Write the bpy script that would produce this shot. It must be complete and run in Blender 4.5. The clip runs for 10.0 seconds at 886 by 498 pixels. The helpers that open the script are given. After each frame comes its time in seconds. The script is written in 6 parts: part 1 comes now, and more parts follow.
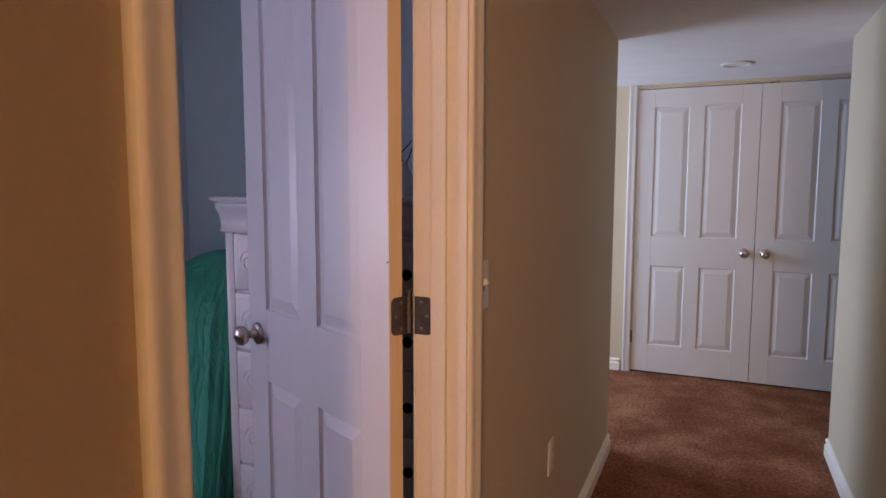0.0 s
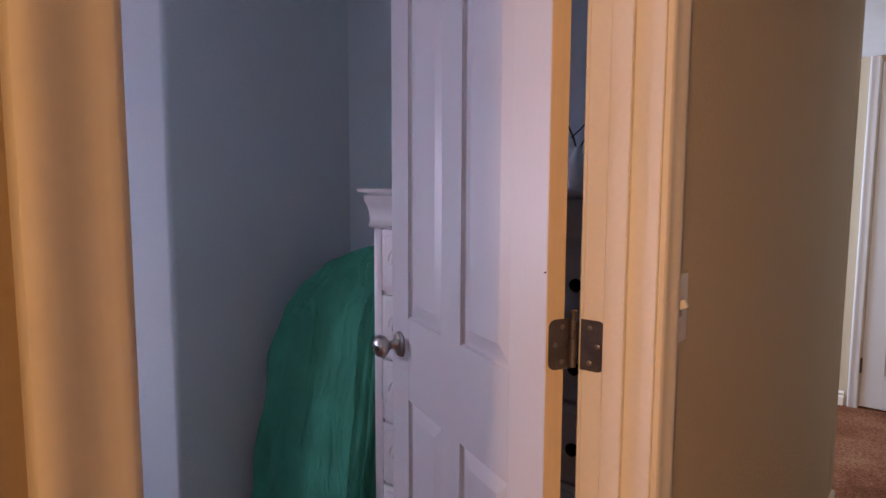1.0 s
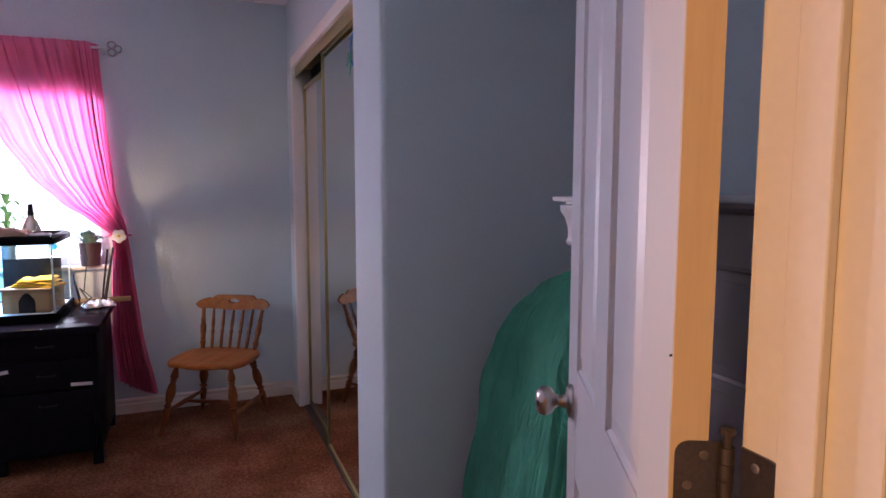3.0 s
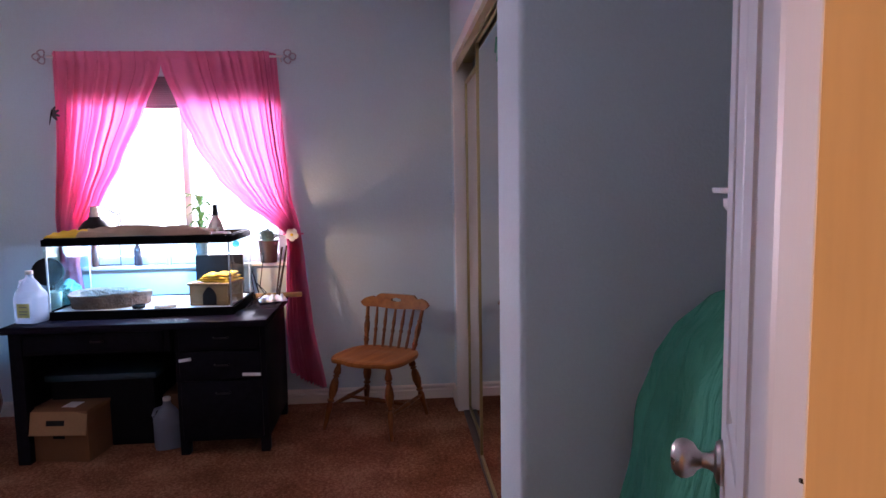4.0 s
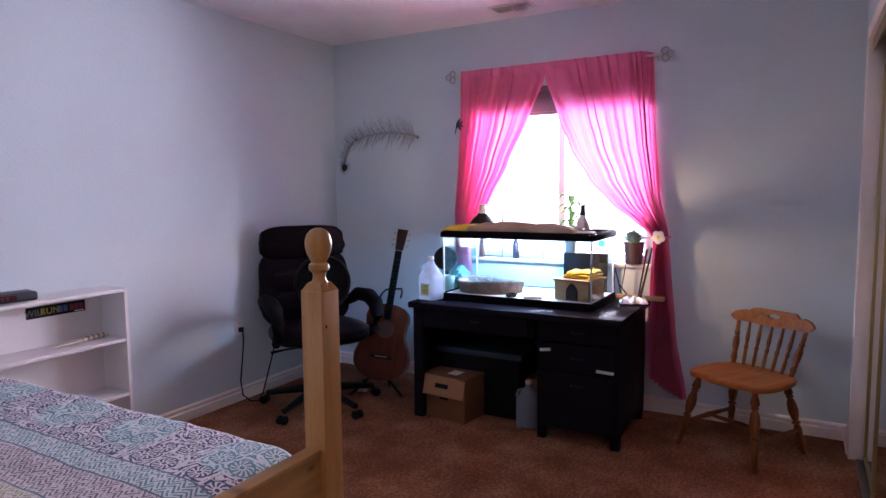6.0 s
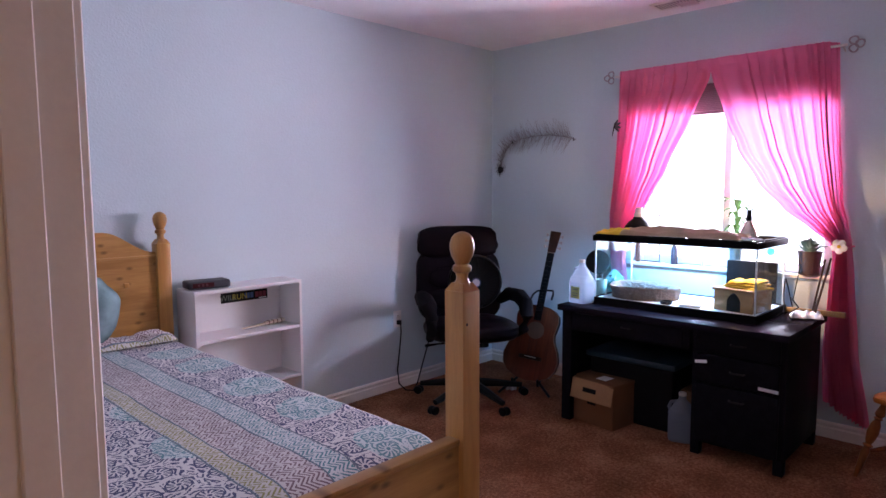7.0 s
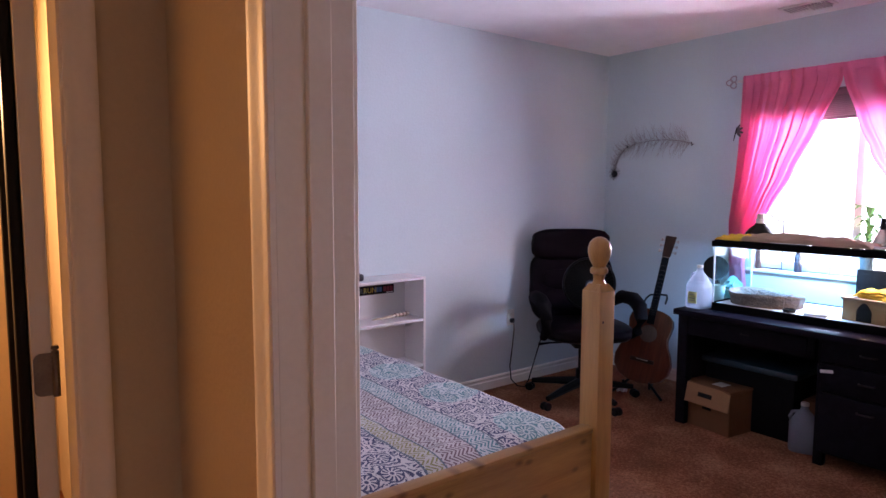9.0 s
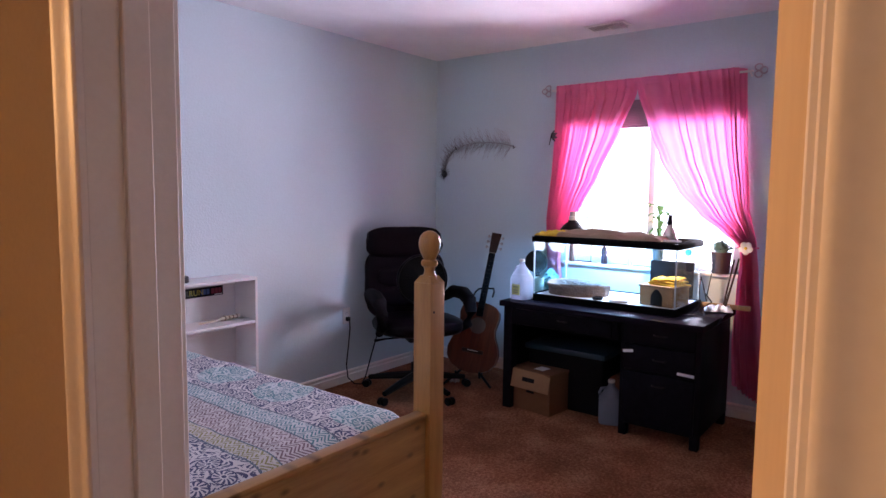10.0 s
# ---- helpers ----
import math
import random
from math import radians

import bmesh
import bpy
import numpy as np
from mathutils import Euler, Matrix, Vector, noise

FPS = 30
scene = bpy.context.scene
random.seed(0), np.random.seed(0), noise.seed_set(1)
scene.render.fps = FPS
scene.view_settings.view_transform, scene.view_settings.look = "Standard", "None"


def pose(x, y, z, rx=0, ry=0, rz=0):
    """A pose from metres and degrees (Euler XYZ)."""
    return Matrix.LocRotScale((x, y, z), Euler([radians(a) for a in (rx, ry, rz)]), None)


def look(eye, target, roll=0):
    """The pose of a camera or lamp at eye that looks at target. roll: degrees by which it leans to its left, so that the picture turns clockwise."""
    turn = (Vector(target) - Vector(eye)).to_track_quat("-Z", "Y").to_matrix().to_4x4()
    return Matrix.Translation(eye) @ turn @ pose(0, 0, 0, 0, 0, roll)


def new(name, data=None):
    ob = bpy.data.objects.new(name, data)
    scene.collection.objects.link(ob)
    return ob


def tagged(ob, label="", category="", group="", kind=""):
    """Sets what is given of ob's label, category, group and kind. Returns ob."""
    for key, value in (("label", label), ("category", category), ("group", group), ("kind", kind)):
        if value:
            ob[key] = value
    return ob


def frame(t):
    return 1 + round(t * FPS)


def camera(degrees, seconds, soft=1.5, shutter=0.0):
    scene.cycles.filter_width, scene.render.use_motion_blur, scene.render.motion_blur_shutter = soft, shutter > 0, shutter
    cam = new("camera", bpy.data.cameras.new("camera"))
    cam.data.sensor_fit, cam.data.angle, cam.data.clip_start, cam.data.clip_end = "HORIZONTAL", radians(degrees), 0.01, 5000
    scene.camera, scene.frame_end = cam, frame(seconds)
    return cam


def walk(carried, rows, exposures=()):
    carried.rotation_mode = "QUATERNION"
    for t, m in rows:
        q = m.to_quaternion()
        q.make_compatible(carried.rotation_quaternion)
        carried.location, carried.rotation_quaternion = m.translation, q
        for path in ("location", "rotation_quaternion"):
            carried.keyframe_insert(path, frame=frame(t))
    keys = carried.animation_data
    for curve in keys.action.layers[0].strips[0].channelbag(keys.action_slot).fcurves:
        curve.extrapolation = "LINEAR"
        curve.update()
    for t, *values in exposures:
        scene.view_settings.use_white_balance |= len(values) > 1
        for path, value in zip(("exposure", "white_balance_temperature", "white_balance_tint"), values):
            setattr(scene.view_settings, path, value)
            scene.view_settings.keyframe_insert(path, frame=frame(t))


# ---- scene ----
cam = camera(69.8, 10.0)
PATH = [
    (0, (1.217, 0.552, 1.358), (0.425, 2.378, 1.161), 0.1),
    (0.5, (1.15, 0.709, 1.347), (0.089, 2.393, 1.148), 0.0),
    (1, (1.086, 0.859, 1.337), (-0.179, 2.395, 1.131), 0.2),
    (1.5, (1.048, 1.043, 1.38), (-0.367, 2.442, 1.172), -0.3),
    (2, (1.055, 1.184, 1.378), (-0.506, 2.417, 1.169), -0.4),
    (2.5, (1.035, 1.287, 1.344), (-0.702, 2.258, 1.14), -0.3),
    (3.8, (0.898, 1.492, 1.36), (-1.068, 1.8, 1.159), -0.5),
    (4, (0.837, 1.5585, 1.333), (-1.147, 1.7145, 1.135), -1.0),
    (4.5, (0.843, 1.596, 1.345), (-1.142, 1.431, 1.154), -0.9),
    (5, (0.828, 1.650, 1.345), (-1.113, 1.204, 1.155), -0.7),
    (5.5, (0.796, 1.652, 1.34), (-1.066, 0.946, 1.154), -0.7),
    (6, (0.814, 1.679, 1.345), (-0.919, 0.698, 1.16), -0.6),
    (7.3, (0.854, 1.793, 1.365), (-0.498, 0.33, 1.183), -0.4),
    (7.5, (0.868, 1.815, 1.364), (-0.433, 0.307, 1.183), -0.5),
    (8, (0.926, 1.845, 1.37), (-0.287, 0.265, 1.19), -0.3),
    (8.5, (0.995, 1.845, 1.382), (-0.188, 0.243, 1.2), -0.0),
    (9, (1.068, 1.81, 1.386), (-0.143, 0.228, 1.203), 0.2),
    (9.5, (1.107, 1.818, 1.386), (-0.258, 0.368, 1.204), 0.5),
    (10, (1.086, 1.838, 1.369), (-0.489, 0.618, 1.193), 0.6),
]
LIGHT = [(0, -0.13, 6050, 27), (1, -0.06, 6250, 28), (2.5, 0.06, 6550, 31), (4, 0.05, 6700, 34), (5.5, 0.15, 6750, 36), (7.5, 0.19, 6780, 35), (9, 0.23, 6780, 35), (10, 0.16, 6700, 34)]
walk(cam, [(t, look(eye, target, roll)) for t, eye, target, roll in PATH], LIGHT)

# ---- light and air ----
world = bpy.data.worlds.new("world")
scene.world = world
world.use_nodes = True
wn = world.node_tree
sky = wn.nodes.new("ShaderNodeTexSky")
sky.sky_type, sky.sun_disc, sky.sun_elevation, sky.sun_rotation = "NISHITA", False, radians(50), radians(200)
wn.links.new(sky.outputs[0], wn.nodes["Background"].inputs[0])
wn.nodes["Background"].inputs[1].default_value = 0.12


def lamp(name, kind, m, energy, color, size=0.1, size_y=None, spread=180):
    data = bpy.data.lights.new(name, kind)
    data.energy, data.color = energy, color
    if kind == "AREA":
        data.size = size
        data.spread = radians(spread)
        if size_y:
            data.shape, data.size_y = "RECTANGLE", size_y
    elif kind == "POINT":
        data.shadow_soft_size = size
    ob = new(name, data)
    ob.matrix_basis = m
    return ob


# daylight in the bedroom window, in an unseen window added to the far landing, the bathroom lamp behind the walk
lamp("window_daylight", "AREA", look((-3.78, 0.46, 1.16), (0, 0.06, 1.28)), 385, (0.79, 0.85, 1.0), 1.4, 1.4)
lamp("landing_daylight", "AREA", look((-1.42, 4.55, 1.30), (2.0, 4.7, 1.1)), 60, (0.60, 0.84, 1.0), 1.1, 1.2)
lamp("bathroom_bulbs", "AREA", look((1.685, -1.40, 1.90), (1.10, 1.6, 1.1)), 57, (1.0, 0.585, 0.225), 0.15, 0.15)


# ---- materials ----
def material(name, rough=0.6, metal=0.0, spec=0.5):
    m = bpy.data.materials.new(name)
    m.use_nodes = True
    p = m.node_tree.nodes["Principled BSDF"]
    p.inputs["Roughness"].default_value = rough
    p.inputs["Metallic"].default_value = metal
    p.inputs["Specular IOR Level"].default_value = spec
    return m, m.node_tree, p


def node(tree, kind, **values):
    n = tree.nodes.new(kind)
    for key, value in values.items():
        n.inputs[key].default_value = value
    return n


def coords(tree, scale=(1, 1, 1)):
    tc = tree.nodes.new("ShaderNodeTexCoord")
    mp = tree.nodes.new("ShaderNodeMapping")
    mp.inputs["Scale"].default_value = scale
    tree.links.new(tc.outputs["Object"], mp.inputs["Vector"])
    return mp.outputs["Vector"]


def ramp(tree, fac, stops):
    r = tree.nodes.new("ShaderNodeValToRGB")
    while len(r.color_ramp.elements) < len(stops):
        r.color_ramp.elements.new(0.5)
    for e, (pos, col) in zip(r.color_ramp.elements, stops):
        e.position, e.color = pos, (*col, 1)
    tree.links.new(fac, r.inputs[0])
    return r.outputs["Color"]


def bump(tree, p, height, strength, distance):
    b = node(tree, "ShaderNodeBump", Strength=strength, Distance=distance)
    tree.links.new(height, b.inputs["Height"])
    tree.links.new(b.outputs["Normal"], p.inputs["Normal"])


def speckled(name, col, vary=0.12, scale=3.0, fine=60.0, rough=0.6, bumps=0.15, depth=0.002, metal=0.0, spec=0.5, stretch=(1, 1, 1)):
    """A colour that wanders at two scales, with fine relief."""
    m, t, p = material(name, rough, metal, spec)
    v = coords(t, stretch)
    big = node(t, "ShaderNodeTexNoise", Scale=scale, Detail=4.0)
    small = node(t, "ShaderNodeTexNoise", Scale=fine, Detail=3.0)
    t.links.new(v, big.inputs["Vector"])
    t.links.new(v, small.inputs["Vector"])
    mix = node(t, "ShaderNodeMath")
    mix.operation = "MULTIPLY_ADD"
    t.links.new(small.outputs[0], mix.inputs[0])
    mix.inputs[1].default_value = 0.4
    half = node(t, "ShaderNodeMath")
    half.operation = "MULTIPLY"
    t.links.new(big.outputs[0], half.inputs[0])
    half.inputs[1].default_value = 0.6
    t.links.new(half.outputs[0], mix.inputs[2])
    lo, hi = [tuple(max(0, min(1, c * k)) for c in col) for k in (1 - vary, 1 + vary)]
    t.links.new(ramp(t, mix.outputs[0], [(0.3, lo), (0.7, hi)]), p.inputs["Base Color"])
    r = node(t, "ShaderNodeMapRange")
    t.links.new(big.outputs[0], r.inputs[0])
    r.inputs[3].default_value, r.inputs[4].default_value = max(0, rough - 0.08), min(1, rough + 0.08)
    t.links.new(r.outputs[0], p.inputs["Roughness"])
    bump(t, p, small.outputs[0], bumps, depth)
    return m


def wood(name, light, dark, along=(1, 1, 14), rough=0.35, knots=0.0, ring=5.0, relief=0.12, spec=0.5):
    """Grain that runs along the axis with the smallest scale."""
    m, t, p = material(name, rough, 0.0, spec)
    v = coords(t, along)
    n1 = node(t, "ShaderNodeTexNoise", Scale=ring, Detail=5.0, Distortion=0.6)
    n2 = node(t, "ShaderNodeTexNoise", Scale=ring * 9, Detail=3.0)
    t.links.new(v, n1.inputs["Vector"])
    t.links.new(v, n2.inputs["Vector"])
    mix = node(t, "ShaderNodeMath")
    mix.operation = "MULTIPLY_ADD"
    t.links.new(n2.outputs[0], mix.inputs[0])
    mix.inputs[1].default_value = 0.35
    t.links.new(n1.outputs[0], mix.inputs[2])
    col = ramp(t, mix.outputs[0], [(0.45, dark), (0.85, light)])
    if knots:
        vk = coords(t, (1, 1, 1.8))
        vk.node.inputs["Rotation"].default_value = (radians(-90), 0, 0)
        vo = node(t, "ShaderNodeTexVoronoi", Scale=knots, Randomness=1.0)
        vo.voronoi_dimensions = "2D"
        t.links.new(vk, vo.inputs["Vector"])
        mask = ramp(t, vo.outputs["Distance"], [(0.02, (0.1, 0.1, 0.1)), (0.07, (0.45, 0.45, 0.45)), (0.13, (1, 1, 1))])
        mx = t.nodes.new("ShaderNodeMix")
        mx.data_type = "RGBA"
        t.links.new(mask, mx.inputs[0])
        mx.inputs[6].default_value = (*[c * 0.45 for c in dark], 1)
        t.links.new(col, mx.inputs[7])
        col = mx.outputs[2]
    t.links.new(col, p.inputs["Base Color"])
    bump(t, p, mix.outputs[0], relief, 0.001)
    return m


WALL_BLUE = speckled("pale_blue_wall_paint", (0.566, 0.668, 0.70), 0.05, 1.5, 95, 0.75, 0.5, 0.0025, spec=0.3)
WALL_TAN = speckled("tan_wall_paint", (0.55, 0.467, 0.340), 0.05, 1.5, 95, 0.7, 0.5, 0.0025, spec=0.3)
CEILING = speckled("white_ceiling_texture", (0.82, 0.79, 0.81), 0.05, 6, 70, 0.85, 0.5, 0.003, spec=0.2)
TRIM = speckled("white_trim_paint", (0.78, 0.74, 0.68), 0.05, 5, 90, 0.5, 0.12, 0.0010, spec=0.35)
DOOR_PAINT = speckled("white_door_paint", (0.62, 0.615, 0.635), 0.03, 4, 120, 0.42, 0.1, 0.0008, stretch=(1, 1, 0.3))
PLASTIC_W = speckled("white_plastic", (0.74, 0.72, 0.68), 0.03, 8, 100, 0.35, 0.03, 0.0005)
NICKEL = speckled("brushed_nickel", (0.50, 0.46, 0.43), 0.1, 20, 300, 0.3, 0.1, 0.0004, metal=1.0)
HINGE = speckled("worn_hinge_metal", (0.16, 0.135, 0.13), 0.25, 30, 250, 0.42, 0.15, 0.0004, metal=0.9)
SCREW = speckled("worn_screw_metal", (0.27, 0.24, 0.22), 0.2, 60, 300, 0.4, 0.2, 0.0004, metal=0.8)
BRASS = speckled("pale_brass_frame", (0.40, 0.34, 0.15), 0.08, 10, 200, 0.35, 0.08, 0.0004, metal=0.7)
PINE = wood("honey_pine", (0.52, 0.255, 0.068), (0.36, 0.150, 0.036), (9, 9, 0.7), 0.3, 0.0, 3)
PINE_X = wood("honey_pine_board", (0.50, 0.255, 0.078), (0.34, 0.150, 0.040), (0.7, 9, 9), 0.3, 6.5, 3)
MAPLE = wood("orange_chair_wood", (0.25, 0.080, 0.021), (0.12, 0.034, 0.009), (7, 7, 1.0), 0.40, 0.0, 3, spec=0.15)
BLACKWOOD = wood("black_stained_wood", (0.011, 0.0095, 0.014), (0.007, 0.006, 0.009), (1, 9, 9), 0.3, 0.0, 3, 0.0, 0.01)
BLACK = speckled("black_plastic", (0.008, 0.008, 0.009), 0.25, 10, 120, 0.45, 0.08, 0.0005, spec=0.12)
MATTE = speckled("matte_black", (0.005, 0.005, 0.006), 0.2, 10, 80, 0.9, 0.1, 0.0005, spec=0.03)
BARE = wood("bare_yellow_door_edge", (0.74, 0.60, 0.42), (0.66, 0.52, 0.35), (9, 9, 0.6), 0.6, 0.0, 3, 0.05, 0.2)
DESKTOP = wood("polished_black_wood", (0.016, 0.013, 0.020), (0.010, 0.008, 0.013), (9, 1, 9), 0.2, 0.0, 3, 0.02, 0.004)
LEATHER = speckled("dark_oxblood_leather", (0.0055, 0.0024, 0.0046), 0.35, 8, 130, 0.40, 0.3, 0.0012, spec=0.08)
WHITE_LAM = speckled("white_laminate", (0.76, 0.75, 0.75), 0.03, 5, 60, 0.45, 0.04, 0.0005)
CARDBOARD = speckled("brown_cardboard", (0.165, 0.066, 0.024), 0.1, 4, 90, 0.8, 0.1, 0.0008, stretch=(1, 1, 3))

m_, t_, p_ = material("brown_carpet", 0.95, 0, 0.1)
v_ = coords(t_)
c1 = node(t_, "ShaderNodeTexNoise", Scale=3.2, Detail=7.0, Roughness=0.6)
c2 = node(t_, "ShaderNodeTexNoise", Scale=60.0, Detail=6.0, Roughness=0.9)
c3 = node(t_, "ShaderNodeTexVoronoi", Scale=170.0)
for n_ in (c1, c2, c3):
    t_.links.new(v_, n_.inputs["Vector"])
ma_ = node(t_, "ShaderNodeMath")
ma_.operation = "MULTIPLY_ADD"
t_.links.new(c1.outputs[0], ma_.inputs[0])
ma_.inputs[1].default_value = 0.48
t_.links.new(c2.outputs[0], ma_.inputs[2])
t_.links.new(ramp(t_, ma_.outputs[0], [(0.485, (0.054, 0.0160, 0.0068)), (0.705, (0.195, 0.067, 0.030)), (0.915, (0.45, 0.225, 0.127))]), p_.inputs["Base Color"])
bump(t_, p_, c2.outputs[0], 0.8, 0.009)
CARPET = m_

m_, t_, p_ = material("silver_mirror", 0.03, 1.0)
p_.inputs["Base Color"].default_value = (0.80, 0.80, 0.77, 1)
v_ = coords(t_)
c1 = node(t_, "ShaderNodeTexNoise", Scale=5.0, Detail=6.0)
t_.links.new(v_, c1.inputs["Vector"])
t_.links.new(ramp(t_, c1.outputs[0], [(0.4, (0.02, 0.02, 0.02)), (0.8, (0.07, 0.07, 0.07))]), p_.inputs["Roughness"])
MIRROR = m_


def glass(name, tint=(1, 1, 1), gloss=0.08):
    m = bpy.data.materials.new(name)
    m.use_nodes = True
    t = m.node_tree
    t.nodes.clear()
    out = t.nodes.new("ShaderNodeOutputMaterial")
    clear = t.nodes.new("ShaderNodeBsdfTransparent")
    clear.inputs[0].default_value = (*tint, 1)
    shine = t.nodes.new("ShaderNodeBsdfGlossy")
    shine.inputs["Roughness"].default_value = 0.02
    face = t.nodes.new("ShaderNodeLayerWeight")
    face.inputs[0].default_value = 0.5
    power = t.nodes.new("ShaderNodeMath")
    power.operation = "POWER"
    t.links.new(face.outputs["Facing"], power.inputs[0])
    power.inputs[1].default_value = 4.5
    fres = t.nodes.new("ShaderNodeMath")
    fres.operation = "MULTIPLY_ADD"
    t.links.new(power.outputs[0], fres.inputs[0])
    fres.inputs[1].default_value, fres.inputs[2].default_value = 0.35, gloss * 0.08
    mix = t.nodes.new("ShaderNodeMixShader")
    t.links.new(fres.outputs[0], mix.inputs[0])
    t.links.new(clear.outputs[0], mix.inputs[1])
    t.links.new(shine.outputs[0], mix.inputs[2])
    t.links.new(mix.outputs[0], out.inputs[0])
    return m


GLASS = glass("tank_glass", (0.93, 0.97, 0.97))


def cloth(name, col, thin=0.5, vary=0.1, weave=500.0, lit=None, wrinkle=0.0):
    """Woven cloth that lets part of the light through."""
    m = bpy.data.materials.new(name)
    m.use_nodes = True
    t = m.node_tree
    p = t.nodes["Principled BSDF"]
    p.inputs["Roughness"].default_value = 0.9
    p.inputs["Specular IOR Level"].default_value = 0.15
    v = coords(t)
    n1 = node(t, "ShaderNodeTexNoise", Scale=6.0, Detail=4.0)
    n2 = node(t, "ShaderNodeTexNoise", Scale=weave, Detail=2.0)
    t.links.new(v, n1.inputs["Vector"])
    t.links.new(v, n2.inputs["Vector"])
    lo, hi = [tuple(min(1, c * k) for c in col) for k in (1 - vary, 1 + vary)]
    c = ramp(t, n1.outputs[0], [(0.3, lo), (0.7, hi)])
    t.links.new(c, p.inputs["Base Color"])
    bump(t, p, n2.outputs[0], 0.3, 0.001)
    if wrinkle:
        n3 = node(t, "ShaderNodeTexNoise", Scale=1.0, Detail=4.0, Distortion=1.2)
        t.links.new(coords(t, (13, 13, 2.6)), n3.inputs["Vector"])
        bump(t, p, n3.outputs[0], 0.9, wrinkle)
    if thin:
        tr = t.nodes.new("ShaderNodeBsdfTranslucent")
        t.links.new(c, tr.inputs[0])
        if lit:
            t.links.remove(tr.inputs[0].links[0])
            tr.inputs[0].default_value = (*lit, 1)
        mix = t.nodes.new("ShaderNodeMixShader")
        mix.inputs[0].default_value = thin
        t.links.new(p.outputs[0], mix.inputs[1])
        t.links.new(tr.outputs[0], mix.inputs[2])
        t.links.new(mix.outputs[0], t.nodes["Material Output"].inputs[0])
    return m


PINK = cloth("pink_sheer_cotton", (0.86, 0.21, 0.34), 0.18, 0.08, 500, (0.80, 0.21, 0.50))
GREEN = cloth("green_fleece", (0.055, 0.31, 0.21), 0.0, 0.16, 200, wrinkle=0.05)


def glow(name, col, strength):
    m, t, p = material(name)
    p.inputs["Base Color"].default_value = (*col, 1)
    p.inputs["Emission Color"].default_value = (*col, 1)
    p.inputs["Emission Strength"].default_value = strength
    return m


def plain(name, col, rough=0.5, metal=0.0):
    return speckled(name, col, 0.08, 12, 120, rough, 0.05, 0.0005, metal)


# ---- mesh tools ----
def bm_new():
    return bmesh.new()


def block(bm, lo, hi, bevel=0.0, segs=2, m=None):
    """A box between two corners, with rounded edges."""
    lo, hi = Vector(lo), Vector(hi)
    made = bmesh.ops.create_cube(bm, size=1.0)["verts"]
    for v in made:
        v.co = Vector([lo[i] + (hi[i] - lo[i]) * (v.co[i] + 0.5) for i in range(3)])
    if bevel:
        edges = list({e for v in made for e in v.link_edges})
        out = bmesh.ops.bevel(bm, geom=edges, offset=bevel, segments=segs, profile=0.5, affect="EDGES")
        made = list({v for f in out["faces"] for v in f.verts} | {v for v in made if v.is_valid})
    if m:
        for v in made:
            v.co = m @ v.co
    return bm


def round_block(bm, lo, hi, bevel, segs=4):
    """A box whose upright edges alone are rounded."""
    lo, hi = Vector(lo), Vector(hi)
    made = bmesh.ops.create_cube(bm, size=1.0)["verts"]
    for v in made:
        v.co = Vector([lo[i] + (hi[i] - lo[i]) * (v.co[i] + 0.5) for i in range(3)])
    edges = [e for e in {e for v in made for e in v.link_edges} if abs(e.verts[0].co.z - e.verts[1].co.z) > 1e-4]
    bmesh.ops.bevel(bm, geom=edges, offset=bevel, segments=segs, profile=0.5, affect="EDGES")
    return bm


def lathe(bm, profile, segs=20, m=None):
    """A turned shape: (radius, height) pairs round the z axis."""
    rings = []
    for r, z in profile:
        ring = []
        for k in range(segs):
            a = 2 * math.pi * k / segs
            co = Vector((max(r, 1e-4) * math.cos(a), max(r, 1e-4) * math.sin(a), z))
            ring.append(bm.verts.new(m @ co if m else co))
        rings.append(ring)
    for a, b in zip(rings, rings[1:]):
        for k in range(segs):
            bm.faces.new((a[k], a[(k + 1) % segs], b[(k + 1) % segs], b[k]))
    for ring, flip in ((rings[0], True), (rings[-1], False)):
        bm.faces.new(ring[::-1] if flip else ring)
    return bm


def tube(bm, points, radius, segs=8, closed=False):
    """A round rod along points; radius: one number, or one a point."""
    pts = [Vector(p) for p in points]
    radii = radius if isinstance(radius, (list, tuple)) else [radius] * len(pts)
    up, rings = Vector((0.01, 0.02, 1)).normalized(), []
    for i, p in enumerate(pts):
        a = pts[i - 1] if (i or closed) else p
        b = pts[(i + 1) % len(pts)] if (i + 1 < len(pts) or closed) else p
        d = (b - a).normalized()
        side = d.cross(up)
        if side.length < 0.05:
            side = d.cross(Vector((1, 0.1, 0)))
        side.normalize()
        top = side.cross(d).normalized()
        rings.append([bm.verts.new(p + radii[i] * (math.cos(2 * math.pi * k / segs) * side + math.sin(2 * math.pi * k / segs) * top)) for k in range(segs)])
    pairs = list(zip(rings, rings[1:])) + ([(rings[-1], rings[0])] if closed else [])
    for a, b in pairs:
        for k in range(segs):
            bm.faces.new((a[k], a[(k + 1) % segs], b[(k + 1) % segs], b[k]))
    if not closed:
        bm.faces.new(rings[0][::-1])
        bm.faces.new(rings[-1])
    return bm


def turned(bm, a, b, profile, segs=14):
    """A turned spindle from a to b; profile: (share of the length, radius)."""
    a, b = Vector(a), Vector(b)
    d = b - a
    m = Matrix.Translation(a) @ d.to_track_quat("Z", "Y").to_matrix().to_4x4()
    return lathe(bm, [(r, s * d.length) for s, r in profile], segs, m)


